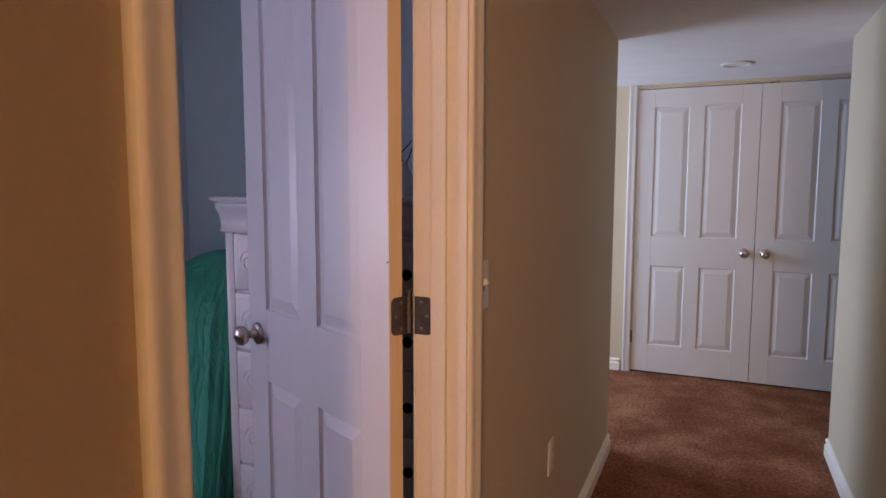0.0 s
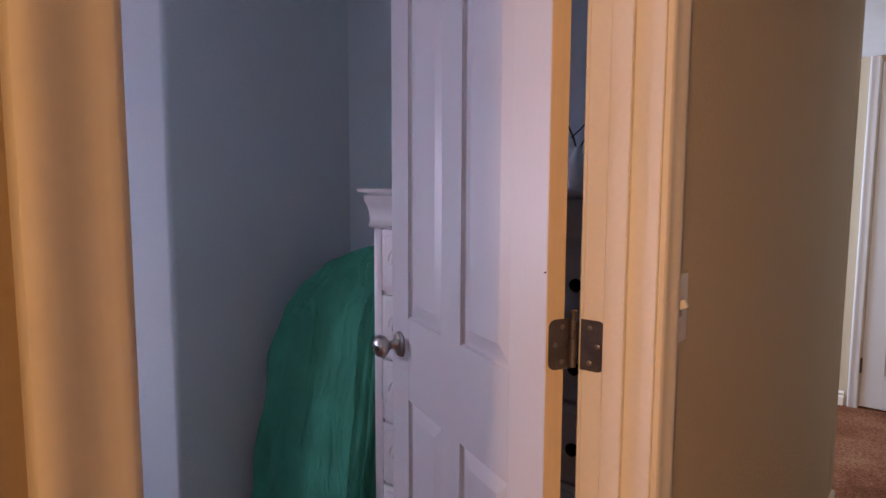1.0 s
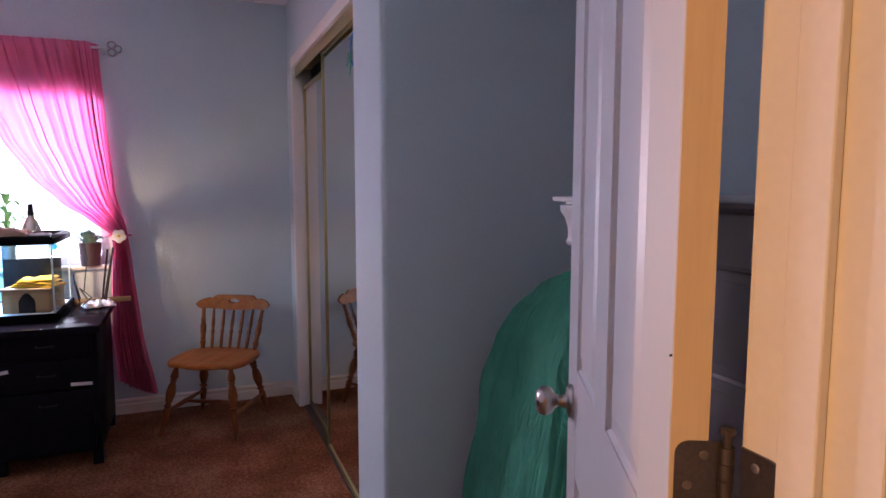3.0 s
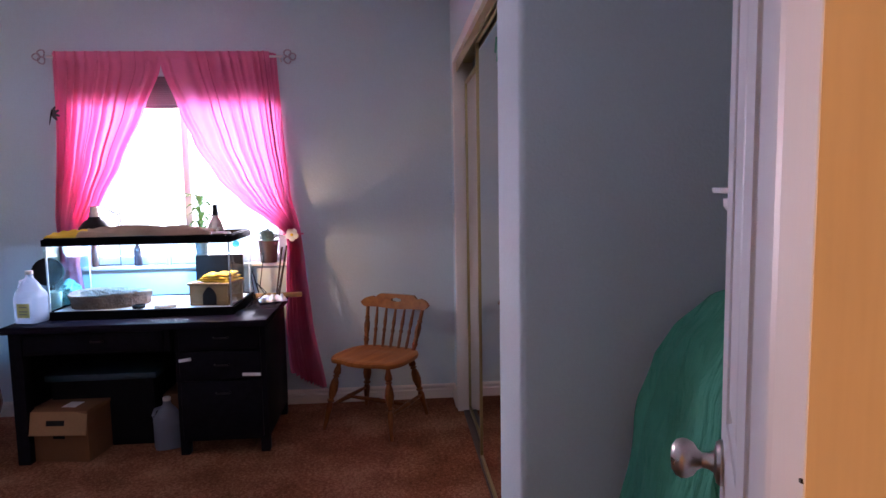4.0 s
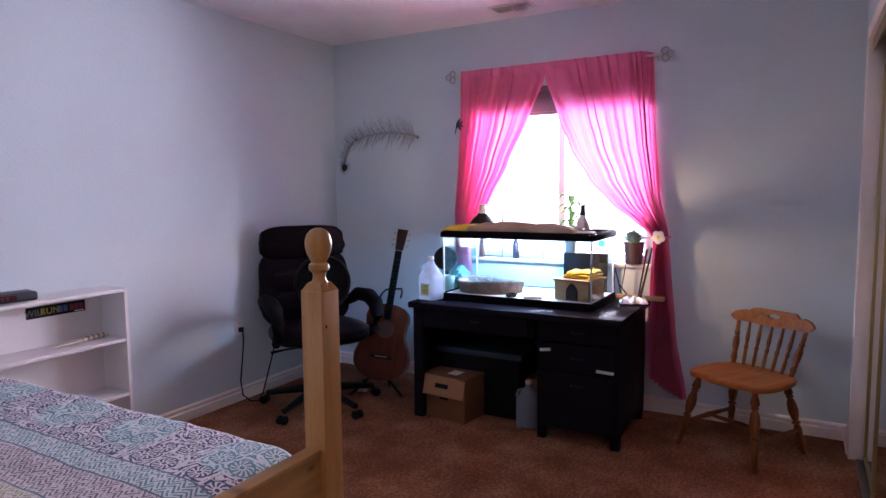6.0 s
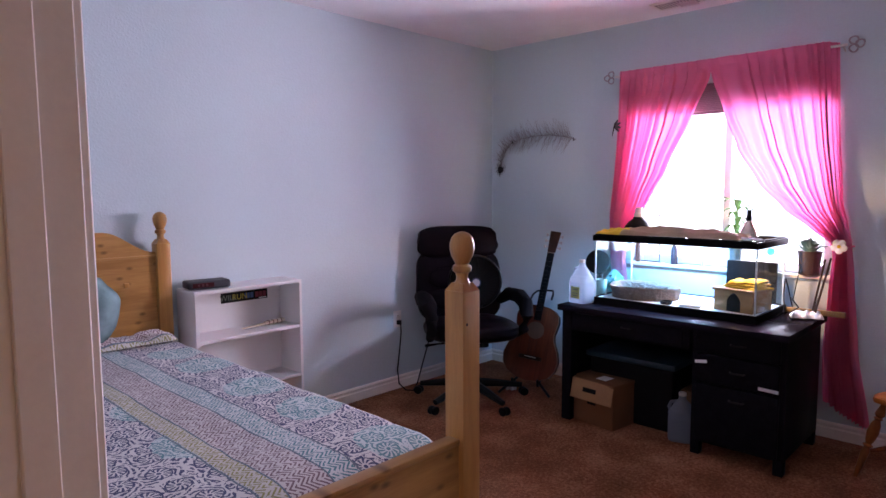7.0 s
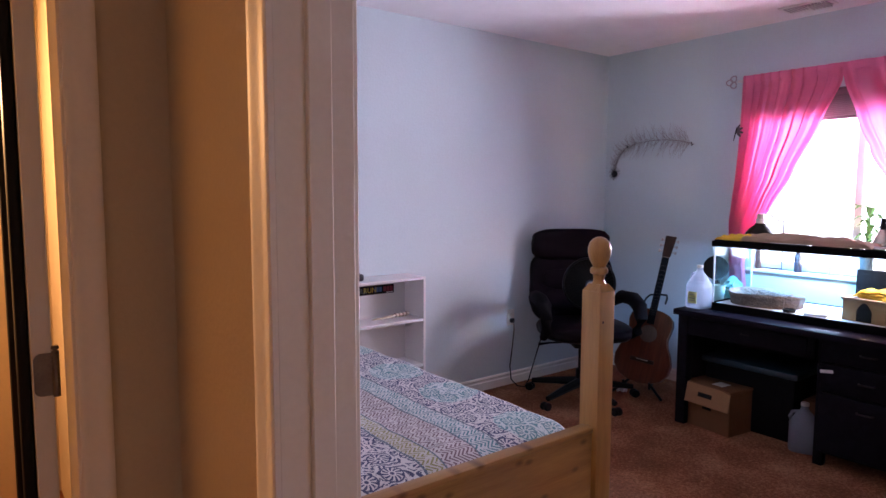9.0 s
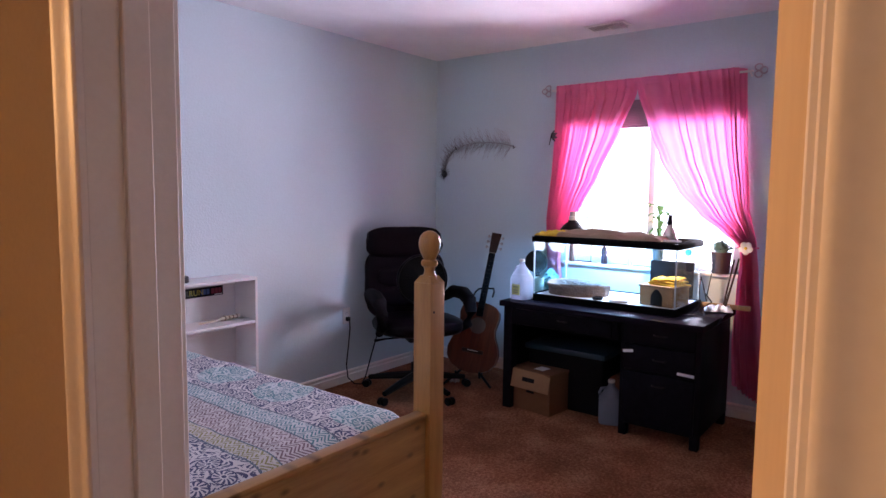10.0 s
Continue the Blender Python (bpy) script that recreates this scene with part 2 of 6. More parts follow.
def sheet(bm, nu, nv, fn, thick=0.0):
    """A grid of points fn(u, v), u and v from 0 to 1; thick: a second layer behind it."""
    grid = [[bm.verts.new(fn(i / nu, j / nv)) for j in range(nv + 1)] for i in range(nu + 1)]
    for i in range(nu):
        for j in range(nv):
            bm.faces.new((grid[i][j], grid[i + 1][j], grid[i + 1][j + 1], grid[i][j + 1]))
    if thick:
        bmesh.ops.recalc_face_normals(bm, faces=bm.faces)
        bmesh.ops.solidify(bm, geom=list(bm.faces), thickness=thick)
    return bm


def mesh_of(name, bm, mat, smooth=True):
    bmesh.ops.recalc_face_normals(bm, faces=bm.faces)
    data = bpy.data.meshes.new(name)
    bm.to_mesh(data)
    bm.free()
    for m in mat if isinstance(mat, (list, tuple)) else [mat]:
        data.materials.append(m)
    if smooth:
        data.polygons.foreach_set("use_smooth", [True] * len(data.polygons))
        data.set_sharp_from_angle(angle=radians(38))
    return data


def part(name, bm, mat, parent, label="", m=None, smooth=True):
    ob = new(name, mesh_of(name, bm, mat, smooth))
    ob.parent = parent
    if m:
        ob.matrix_basis = m
    return tagged(ob, label)


def solid(name, bm, mat, label, category, m=None, kind="", group=""):
    ob = new(name, mesh_of(name, bm, mat))
    if m:
        ob.matrix_basis = m
    return tagged(ob, label, category, group, kind)


def thing(name, label, category, m=None, group="", kind=""):
    ob = new(name)
    ob.empty_display_size = 0.1
    if m:
        ob.matrix_basis = m
    return tagged(ob, label, category, group, kind)


def structure(name, boxes, mat, label, category, bevel=0.0):
    bm = bm_new()
    for lo, hi in boxes:
        block(bm, lo, hi, bevel)
    return solid(name, bm, mat, label, category, kind="structure")


# ---- the shell: bedroom, hall, landing, bathroom ----
XW, YL, YC, YB = -3.07, -1.46, 1.93, 2.75      # window wall, bed wall, closet front, alcove back
XR, XH, XE = 0.615, 0.735, 1.775               # bedroom face and hall face of the door wall, hall's other wall
Y0, Y1 = 1.012, 1.790                          # the bedroom doorway between its jambs
HC, LC = 2.44, 2.07                            # ceilings: bedroom; hall and landing
WY0, WY1, WZ0, WZ1 = -0.25, 0.905, 0.892, 2.00   # bedroom window

structure("floor", [((-3.4, -2.2, -0.12), (3.4, 5.9, 0.0))], CARPET, "brown cut-pile carpet with a worn nap", "carpet")
structure("wall_window", [((XW - 0.15, YL - 0.12, 0), (XW, WY0, HC)), ((XW - 0.15, WY1, 0), (XW, YB + 0.12, HC)), ((XW - 0.15, WY0, 0), (XW, WY1, WZ0)), ((XW - 0.15, WY0, WZ1), (XW, WY1, HC))], WALL_BLUE, "pale blue painted wall with a window opening", "wall")
structure("wall_bed", [((XW, YL - 0.12, 0), (XR, YL, HC))], WALL_BLUE, "pale blue painted wall behind the bed", "wall")
JT = 0.018
structure("wall_door", [((XR, YL - 0.12, 0), (XH - 0.006, Y0 - JT, HC)), ((XR, Y1 + JT, 0), (XH - 0.006, 3.71, HC)), ((XR, Y0 - JT, 2.05), (XH - 0.006, Y1 + JT, HC))], WALL_BLUE, "pale blue painted wall with the doorway", "wall")
bm = bm_new()
block(bm, (XH - 0.006, 0.51, 0), (XH, Y0 - JT, LC))
block(bm, (XH - 0.006, Y0 - JT, 2.05), (XH, Y1 + JT, LC))
solid("wall_hall_west", bm, WALL_TAN, "tan painted hall wall beside the bedroom doorway", "wall", kind="structure")
bm = bm_new()
block(bm, (XH - 0.006, Y1 + JT, 0), (XH, 3.71, LC))
round_block(bm, (0.45, 3.71, 0), (XH, 3.83, LC), 0.02)
solid("wall_hall_corner", bm, WALL_TAN, "tan painted hall wall with a rounded corner", "wall", kind="structure")
CX0, CX1, CH = -2.80, -1.365, 2.025
structure("wall_closet", [((XW, YC, 0), (CX0 - 0.004, YC + 0.096, HC)), ((CX0 - 0.004, YC, CH + 0.004), (CX1, YC + 0.096, HC))], WALL_BLUE, "pale blue wall above the mirrored closet", "wall")
bm = bm_new()
corner = [(-1.1, YB), (-1.0, YB)] + [(-1.022 + 0.022 * math.cos(radians(a)), YC + 0.022 - 0.022 * math.sin(radians(a))) for a in range(0, 91, 15)] + [(CX1, YC), (CX1, YC + 0.1), (-1.1, YC + 0.1)]
lo_, hi_ = [[bm.verts.new((x, y, z)) for x, y in corner] for z in (0, HC)]
for k in range(len(corner)):
    bm.faces.new((lo_[k], lo_[(k + 1) % len(corner)], hi_[(k + 1) % len(corner)], hi_[k]))
bm.faces.new(lo_)
bm.faces.new(hi_)
solid("wall_closet_end", bm, WALL_BLUE, "pale blue closet wall end with a bullnose corner", "wall", kind="structure")
structure("wall_alcove_back", [((XW, YB, 0), (XR, YB + 0.12, HC))], WALL_BLUE, "pale blue back wall of the alcove", "wall")
structure("ceiling", [((XW - 0.15, YL - 0.12, HC), (XH - 0.006, 3.71, HC + 0.1))], CEILING, "white textured bedroom ceiling", "ceiling")
structure("ceiling_hall", [((XH, 0.39, LC), (XE + 0.12, 3.83, LC + 0.1)), ((-1.7, 3.83, LC), (3.3, 5.43, LC + 0.1))], CEILING, "white textured hall ceiling", "ceiling")
bm = bm_new()
round_block(bm, (XE, 0.39, 0), (XE + 0.12, 4.22, LC), 0.025)
solid("wall_hall_east", bm, WALL_TAN, "pale hall wall with a rounded end corner", "wall", kind="structure")
BX0, BX1 = 0.915, 1.68
structure("wall_bathroom", [((XH, 0.39, 0), (BX0 - JT, 0.51, LC)), ((BX1 + JT, 0.39, 0), (XE, 0.51, LC)), ((BX0 - JT, 0.39, 2.05), (BX1 + JT, 0.51, LC))], WALL_TAN, "tan painted wall at the end of the hall", "wall")
LX0, LX1 = 0.66, 2.24
structure("wall_landing_closet", [((-1.7, 5.31, 0), (LX0 - JT, 5.43, LC)), ((LX1 + JT, 5.31, 0), (3.3, 5.43, LC)), ((LX0 - JT, 5.31, 2.052), (LX1 + JT, 5.43, LC))], WALL_TAN, "pale grey-tan landing wall round the double doors", "wall")
# the window opening here is out of view, added for the landing daylight
structure("wall_landing_back", [((-1.7, 3.71, 0), (0.45, 3.83, LC)), ((-1.7, 3.83, 0), (-1.58, 4.05, LC)), ((-1.7, 5.1, 0), (-1.58, 5.31, LC)), ((-1.7, 4.05, 0), (-1.58, 5.1, 0.7)), ((-1.7, 4.05, 1.95), (-1.58, 5.1, LC))], WALL_TAN, "tan landing walls with an added, unseen window opening", "wall")
structure("wall_landing_east", [((XE + 0.12, 4.10, 0), (3.3, 4.22, LC)), ((3.18, 4.22, 0), (3.3, 5.31, LC)), ((0.6, 5.9, 0), (2.4, 5.95, LC)), ((0.6, 5.43, 0), (0.65, 5.9, LC)), ((2.35, 5.43, 0), (2.4, 5.9, LC))], WALL_TAN, "tan landing wall", "wall")
structure("wall_bathroom_shell", [((0.735, -1.62, 0), (2.6, -1.5, 2.3)), ((0.735, -1.5, 0), (0.75, 0.39, 2.3)), ((2.48, -1.5, 0), (2.6, 0.39, 2.3)), ((0.735, -1.62, 2.3), (2.6, 0.39, 2.4)), ((1.895, 0.27, 0), (2.48, 0.39, 2.3)), ((0.75, 0.27, LC), (1.895, 0.39, 2.3))], WALL_TAN, "cream bathroom walls", "wall")


def base_run(name, a, b, normal, h=0.088, t=0.017):
    """A skirting board with a stepped top from a to b along a wall face."""
    a, b, n = Vector((*a, 0)), Vector((*b, 0)), Vector((*normal, 0))
    bm = bm_new()
    prof = [(0, 0), (t, 0), (t, h * 0.60), (t * 0.5, h * 0.68), (t * 0.5, h * 0.80), (t * 0.85, h * 0.85), (t * 0.75, h * 0.93), (t * 0.3, h), (0, h)]
    ends = [[bm.verts.new(p + n * x + Vector((0, 0, z))) for x, z in prof] for p in (a, b)]
    for k in range(len(prof)):
        bm.faces.new((ends[0][k], ends[0][(k + 1) % len(prof)], ends[1][(k + 1) % len(prof)], ends[1][k]))
    bm.faces.new(ends[0][::-1])
    bm.faces.new(ends[1])
    return solid(name, bm, TRIM, "white painted skirting board with a stepped top", "skirting board", kind="structure")


base_run("baseboard_bed_wall", (XW, YL), (XR, YL), (0, 1))
base_run("baseboard_window_wall", (XW, YL + 0.014), (XW, YC), (1, 0))
base_run("baseboard_closet", (XW + 0.014, YC), (CX0 - 0.06, YC), (0, -1))
base_run("baseboard_alcove_side", (-1.0, YC + 0.03), (-1.0, YB), (1, 0))
base_run("baseboard_alcove_back", (-0.986, YB), (XR, YB), (0, -1))
base_run("baseboard_hall_west", (XH, 1.84), (XH, 3.81), (1, 0))
base_run("baseboard_hall_east", (XE, 0.52), (XE, 4.19), (-1, 0))
base_run("baseboard_landing", (-1.58, 5.31), (LX0 - 0.075, 5.31), (0, -1))
base_run("baseboard_hall_south", (XH, 0.55), (XH, 0.93), (1, 0))


CASING = [(0.0, 0.0), (0.0, 0.008), (0.0025, 0.0102), (0.006, 0.0112), (0.011, 0.0114), (0.017, 0.0112), (0.024, 0.0118), (0.031, 0.0134), (0.038, 0.0153), (0.044, 0.0162), (0.050, 0.0156), (0.0525, 0.0138), (0.053, 0.0120), (0.053, 0.0)]


def casing(name, opening, face, out, parent, axis):
    """Moulded trim round three sides of an opening. opening: start, end, head; face: where the wall's face lies; out: +1 or -1."""
    s, e, head = opening
    for nm, pts in (("casing_leg", ((s, 0, -1), (s, head, -1))), ("casing_leg", ((e, 0, 1), (e, head, 1))), ("casing_head", None)):
        bm = bm_new()
        rows = []
        if pts:
            (u, z0, sg), (_, z1, _) = pts
            for z, lift in ((z0, 0), (z1, 1)):
                rows.append([(u + sg * w, face + out * d, z + (w if lift else 0)) for w, d in CASING])
        else:
            for u, sg in ((s, -1), (e, 1)):
                rows.append([(u + sg * w, face + out * d, head + w) for w, d in CASING])
        vs = [[bm.verts.new((x, y, z) if axis == "x" else (y, x, z)) for x, y, z in row] for row in rows]
        n = len(CASING)
        for k in range(n - 1):
            bm.faces.new((vs[0][k], vs[0][k + 1], vs[1][k + 1], vs[1][k]))
        bm.faces.new((vs[0][n - 1], vs[0][0], vs[1][0], vs[1][n - 1]))
        bm.faces.new(vs[0])
        bm.faces.new(vs[1][::-1])
        part(nm, bm, TRIM, parent)


def panel(x0, x1, z0, z1, y, t):
    """A raised panel with a sunk groove and a wide bevel on both faces."""
    bm = bm_new()
    sides = []
    for sgn in (-1, 1):
        face, rings = y + sgn * t / 2, []
        for inset, d in ((-0.002, 0.0010), (0.005, 0.0085), (0.009, 0.0085), (0.040, 0.0012)):
            yy = face - sgn * d
            rings.append([bm.verts.new(c) for c in ((x0 + inset, yy, z0 + inset), (x1 - inset, yy, z0 + inset), (x1 - inset, yy, z1 - inset), (x0 + inset, yy, z1 - inset))])
        for r0, r1 in zip(rings, rings[1:]):
            for k in range(4):
                bm.faces.new((r0[k], r0[(k + 1) % 4], r1[(k + 1) % 4], r1[k]))
        bm.faces.new(rings[-1])
        sides.append(rings[0])
    for k in range(4):
        bm.faces.new((sides[0][k], sides[0][(k + 1) % 4], sides[1][(k + 1) % 4], sides[1][k]))
    return bm


def leaf(door, w, h, t, y=0.0, m=None):
    """A four-panel door leaf from x = 0 to w, its middle at y: stiles, rails, muntins and raised panels."""
    st, mid = 0.115, 0.095
    a, b = y - t / 2, y + t / 2
    hinge_stile = part("stile", block(bm_new(), (0, a, 0), (st, b, h), 0.0012, 1), DOOR_PAINT, door, m=m)
    part("stile", block(bm_new(), (w - st, a, 0), (w, b, h), 0.0012, 1), DOOR_PAINT, door, m=m)
    for z0, z1 in ((0, 0.20), (0.78, 0.99), (h - 0.125, h)):
        part("rail", block(bm_new(), (st, a + 0.0003, z0), (w - st, b - 0.0003, z1)), DOOR_PAINT, door, m=m)
    for z0, z1 in ((0.20, 0.78), (0.99, h - 0.125)):
        part("muntin", block(bm_new(), (w / 2 - mid / 2, a + 0.0003, z0), (w / 2 + mid / 2, b - 0.0003, z1)), DOOR_PAINT, door, m=m)
        for x0, x1 in ((st, w / 2 - mid / 2), (w / 2 + mid / 2, w - st)):
            part("panel", panel(x0, x1, z0, z1, y, t), DOOR_PAINT, door, m=m, smooth=False)
    return hinge_stile


KNOB = [(0.0, 0.0), (0.033, 0.0), (0.033, 0.004), (0.029, 0.009), (0.016, 0.012), (0.012, 0.018), (0.011, 0.028), (0.015, 0.034), (0.024, 0.040), (0.0285, 0.049), (0.029, 0.056), (0.026, 0.064), (0.017, 0.070), (0.0, 0.072)]


def hinge_plate(bm, y0, z, h=0.084, w=0.042, x=0.0, out=0.002):
    """A leaf with round corners in the y-z plane at x, from y0 outwards."""
    pts, r = [], 0.013
    sg = 1 if w > 0 else -1
    aw = abs(w)
    for cx, cz, a0 in ((aw - r, h / 2 - r, 0), (aw - r, -h / 2 + r, -90)):
        for k in range(6):
            a = radians((90 if a0 == 0 else 0) - 18 * k)
            pts.append((cx + r * math.cos(a), cz + r * math.sin(a)))
    pts = [(0, h / 2)] + pts + [(0, -h / 2)]
    rings = [[bm.verts.new((x + d, y0 + sg * u, z + v)) for u, v in pts] for d in (0, out)]
    n = len(pts)
    for k in range(n):
        bm.faces.new((rings[0][k], rings[0][(k + 1) % n], rings[1][(k + 1) % n], rings[1][k]))
    bm.faces.new(rings[0])
    bm.faces.new(rings[1][::-1])
    return bm


def screws(plate, y0, x, out):
    """Three slotted screw heads in a hinge leaf."""
    for u, v in ((0.016, 0.029), (0.030, 0.0), (0.016, -0.029)):
        s = part("screw", lathe(bm_new(), [(0, -0.0012), (0.0034, -0.0012), (0.0044, -0.0006), (0.0044, 0.0006), (0.0034, 0.0012), (0, 0.0012)], 12, pose(x + out, y0 + u, v, 0, 90, 0)), SCREW, plate, "pale steel screw")


# the bedroom doorway: jambs, stops, casings
dw = thing("door_frame_bedroom", "white painted door frame with moulded casing", "door frame", pose(0, 0, 0), kind="structure")
DH = 2.035
for nm, lo, hi in (("jamb", (XR, Y0 - JT, 0), (XH, Y0, DH)), ("jamb", (XR, Y1, 0), (XH, Y1 + JT, DH)), ("jamb_head", (XR, Y0, DH), (XH, Y1, DH + 0.018)),
                   ("stop", (XR + 0.040, Y0, 0), (XR + 0.075, Y0 + 0.011, DH)), ("stop", (XR + 0.040, Y1 - 0.011, 0), (XR + 0.075, Y1, DH))):
    part(nm, block(bm_new(), lo, hi, 0.0015, 1), TRIM, dw)
casing("hall", (Y0 + 0.002, Y1 + 0.006, LC - 0.065), XH, 1, dw, "y")
casing("room", (Y0 - 0.006, Y1 + 0.006, DH + 0.006), XR, -1, dw, "y")

# the open bedroom door
OPEN = 154.1
HX, HY = 0.602, 1.783
door = thing("door_bedroom", "white four-panel bedroom door standing open with nickel knob", "door", pose(HX, HY, 0.012, 0, 0, OPEN), kind="structure")
W1, T1 = 0.720, 0.035
leaf(door, W1, 2.02, T1, 0.032, pose(0.006, 0, 0))
part("hinge_edge", block(bm_new(), (0.0048, 0.032 - T1 / 2 + 0.0006, 0.001), (0.0062, 0.032 + T1 / 2 - 0.0006, 2.019)), BARE, door, "bare yellowish wood edge")
for sgn in (1, -1):
    part("knob", lathe(bm_new(), KNOB, 24, pose(W1 - 0.054, 0.032 + sgn * T1 / 2, 0.912, -90 * sgn, 0, 0)), NICKEL, door, "brushed nickel round door knob")
for z in (0.24, 1.076, 1.83):
    bm = bm_new()
    for k in range(5):
        lathe(bm, [(0.0, -0.0390 + k * 0.0156), (0.0068, -0.0387 + k * 0.0156), (0.0068, -0.0239 + k * 0.0156), (0.0, -0.0236 + k * 0.0156)], 10)
    lathe(bm, [(0.0042, 0.038), (0.0042, 0.050), (0.0070, 0.051), (0.0070, 0.055), (0.005, 0.057), (0, 0.057)], 10)
    hp = part("hinge_pin", bm, HINGE, door, "worn steel hinge", pose(0, 0, z - 0.012))
    part("hinge_leaf", hinge_plate(bm_new(), 0.003, 0, w=0.042, x=0.0060, out=-0.0025), HINGE, hp)
    screws(hp, 0.003, 0.006, -0.0025)
for z in (0.24, 1.076, 1.83):
    hl = part("hinge_leaf", hinge_plate(bm_new(), 0.0, 0, w=0.042, x=0.0, out=0.0025), HINGE, dw, "worn steel hinge leaf", pose(XR - 0.002, Y1, z, 0, 0, -90))
    screws(hl, 0.0, 0.0, 0.0025)
    screws(hl, 0.0, 0.0, -0.0005)

part("chip", block(bm_new(), (-0.004, -0.0015, -0.0012), (0.003, 0.0006, 0.0010), 0.0004, m=pose(0, 0, 0, 0, 20, 0)), BLACK, door, "small dark chip in the door edge", pose(0.011, 0.0498, 1.183))

# switch and outlet in the hall
def wall_plate(name, label, m, toggle):
    th = thing(name, label, name.replace("_", " "), m)
    part("plate", block(bm_new(), (-0.035, -0.006, -0.057), (0.035, 0, 0.057), 0.003), PLASTIC_W, th)
    if toggle:
        part("toggle", block(bm_new(), (-0.005, -0.019, -0.004), (0.005, -0.004, 0.010), 0.0015, m=pose(0, 0, 0, -25, 0, 0)), PLASTIC_W, th)
        part("toggle_slot", block(bm_new(), (-0.0065, -0.0068, -0.013), (0.0065, -0.005, 0.013), 0.0006), plain("slot_grey", (0.4, 0.38, 0.35)), th)
        for z in (-0.030, 0.030):
            part("screw", lathe(bm_new(), [(0.003, 0), (0.003, 0.001), (0, 0.0014)], 8, pose(0, -0.006, z, 90, 0, 0)), PLASTIC_W, th)
    else:
        for z in (-0.020, 0.020):
            so = part("socket", lathe(bm_new(), [(0.017, 0), (0.017, 0.0015), (0.016, 0.002), (0, 0.002)], 18, pose(0, -0.0055, z, 90, 0, 0)), PLASTIC_W, th)
            for x in (-0.006, 0.006):
                part("slot", block(bm_new(), (x - 0.001, -0.0082, z - 0.001), (x + 0.001, -0.0076, z + 0.007)), BLACK, so)
    return th


wall_plate("light_switch", "white toggle light switch plate on the tan wall", pose(XH, 1.880, 1.137, 0, 0, 90), True)
wall_plate("wall_outlet", "white wall outlet low on the hall wall", pose(XH, 2.56, 0.465, 0, 0, 90), False)
wo = wall_plate("wall_outlet", "white wall outlet with a black plug in it", pose(-2.045, YL, 0.485, 0, 0, 180), False)
part("plug", block(bm_new(), (-0.014, -0.032, -0.036), (0.014, -0.008, -0.006), 0.004), BLACK, wo, "black power plug")

# double closet doors on the landing
fr = thing("door_frame_landing", "white painted frame of the double closet doors", "door frame", kind="structure")
for nm, lo, hi in (("jamb", (LX0 - JT, 5.31, 0), (LX0, 5.43, 2.052)), ("jamb", (LX1, 5.31, 0), (LX1 + JT, 5.43, 2.052)), ("jamb_head", (LX0, 5.33, 2.044), (LX1, 5.43, 2.052))):
    part(nm, block(bm_new(), lo, hi), TRIM, fr)
for nm, u, sg in (("casing_leg", LX0 - 0.004, -1), ("casing_leg", LX1 + 0.004, 1)):
    bm = bm_new()
    vs = [[bm.verts.new((u + sg * w, 5.31 - d, z)) for w, d in CASING] for z in (0, LC - 0.001)]
    for k in range(len(CASING) - 1):
        bm.faces.new((vs[0][k], vs[0][k + 1], vs[1][k + 1], vs[1][k]))
    bm.faces.new(vs[0])
    bm.faces.new(vs[1])
    part(nm, bm, DOOR_PAINT, fr)
LW = (LX1 - LX0) / 2 - 0.004
for k in (0, 1):
    d = thing("door_landing_closet", "white four-panel closet door with nickel knob, closed", "door", pose(LX0 + 0.002 if k == 0 else LX1 - 0.002 - LW, 5.335, 0.012), kind="structure")
    leaf(d, LW, 2.025, 0.035)
    part("knob", lathe(bm_new(), KNOB, 20, pose(LW - 0.062 if k == 0 else 0.062, -0.0175, 0.895, 90, 0, 0)), NICKEL, d, "brushed nickel round knob")
    part("catch", block(bm_new(), (LW - 0.10 if k == 0 else 0.04, -0.019, 2.026), (LW - 0.04 if k == 0 else 0.10, 0.01, 2.031)), HINGE, d)
    for z in (0.25, 1.02, 1.80):
        part("hinge_pin", lathe(bm_new(), [(0, -0.045), (0.007, -0.045), (0.007, 0.045), (0, 0.045)], 10, pose(-0.002 if k == 0 else LW + 0.002, -0.021, z)), HINGE if z < 0.5 else DOOR_PAINT, d)
dl = thing("ceiling_light", "white round recessed ceiling light, switched off", "ceiling light", pose(1.28, 4.70, LC))
part("trim_ring", lathe(bm_new(), [(0.060, -0.001), (0.088, -0.001), (0.092, -0.006), (0.080, -0.012), (0.066, -0.010), (0.060, -0.004)], 28), PLASTIC_W, dl)
part("lens", lathe(bm_new(), [(0.0, -0.006), (0.061, -0.005), (0.061, -0.002), (0, -0.002)], 24), PLASTIC_W, dl)

# mirrored sliding closet
cf = thing("closet_frame", "brass sliding track and white trim round the closet", "closet track", kind="structure")
part("top_track", block(block(bm_new(), (CX0, YC + 0.006, CH - 0.055), (CX1, YC + 0.012, CH), 0.001), (CX0, YC + 0.013, CH - 0.006), (CX1, YC + 0.095, CH)), BRASS, cf, "pale brass top track")
part("bottom_track", block(bm_new(), (CX0, YC + 0.02, 0.0), (CX1, YC + 0.085, 0.008), 0.002), HINGE, cf, "dull metal floor track")
part("jamb", block(bm_new(), (CX0 - 0.05, YC - 0.012, 0), (CX0, YC + 0.1, CH), 0.004), TRIM, cf)
part("jamb", block(bm_new(), (CX1 - 0.012, YC + 0.003, 0), (CX1, YC + 0.1, CH), 0.002), TRIM, cf)
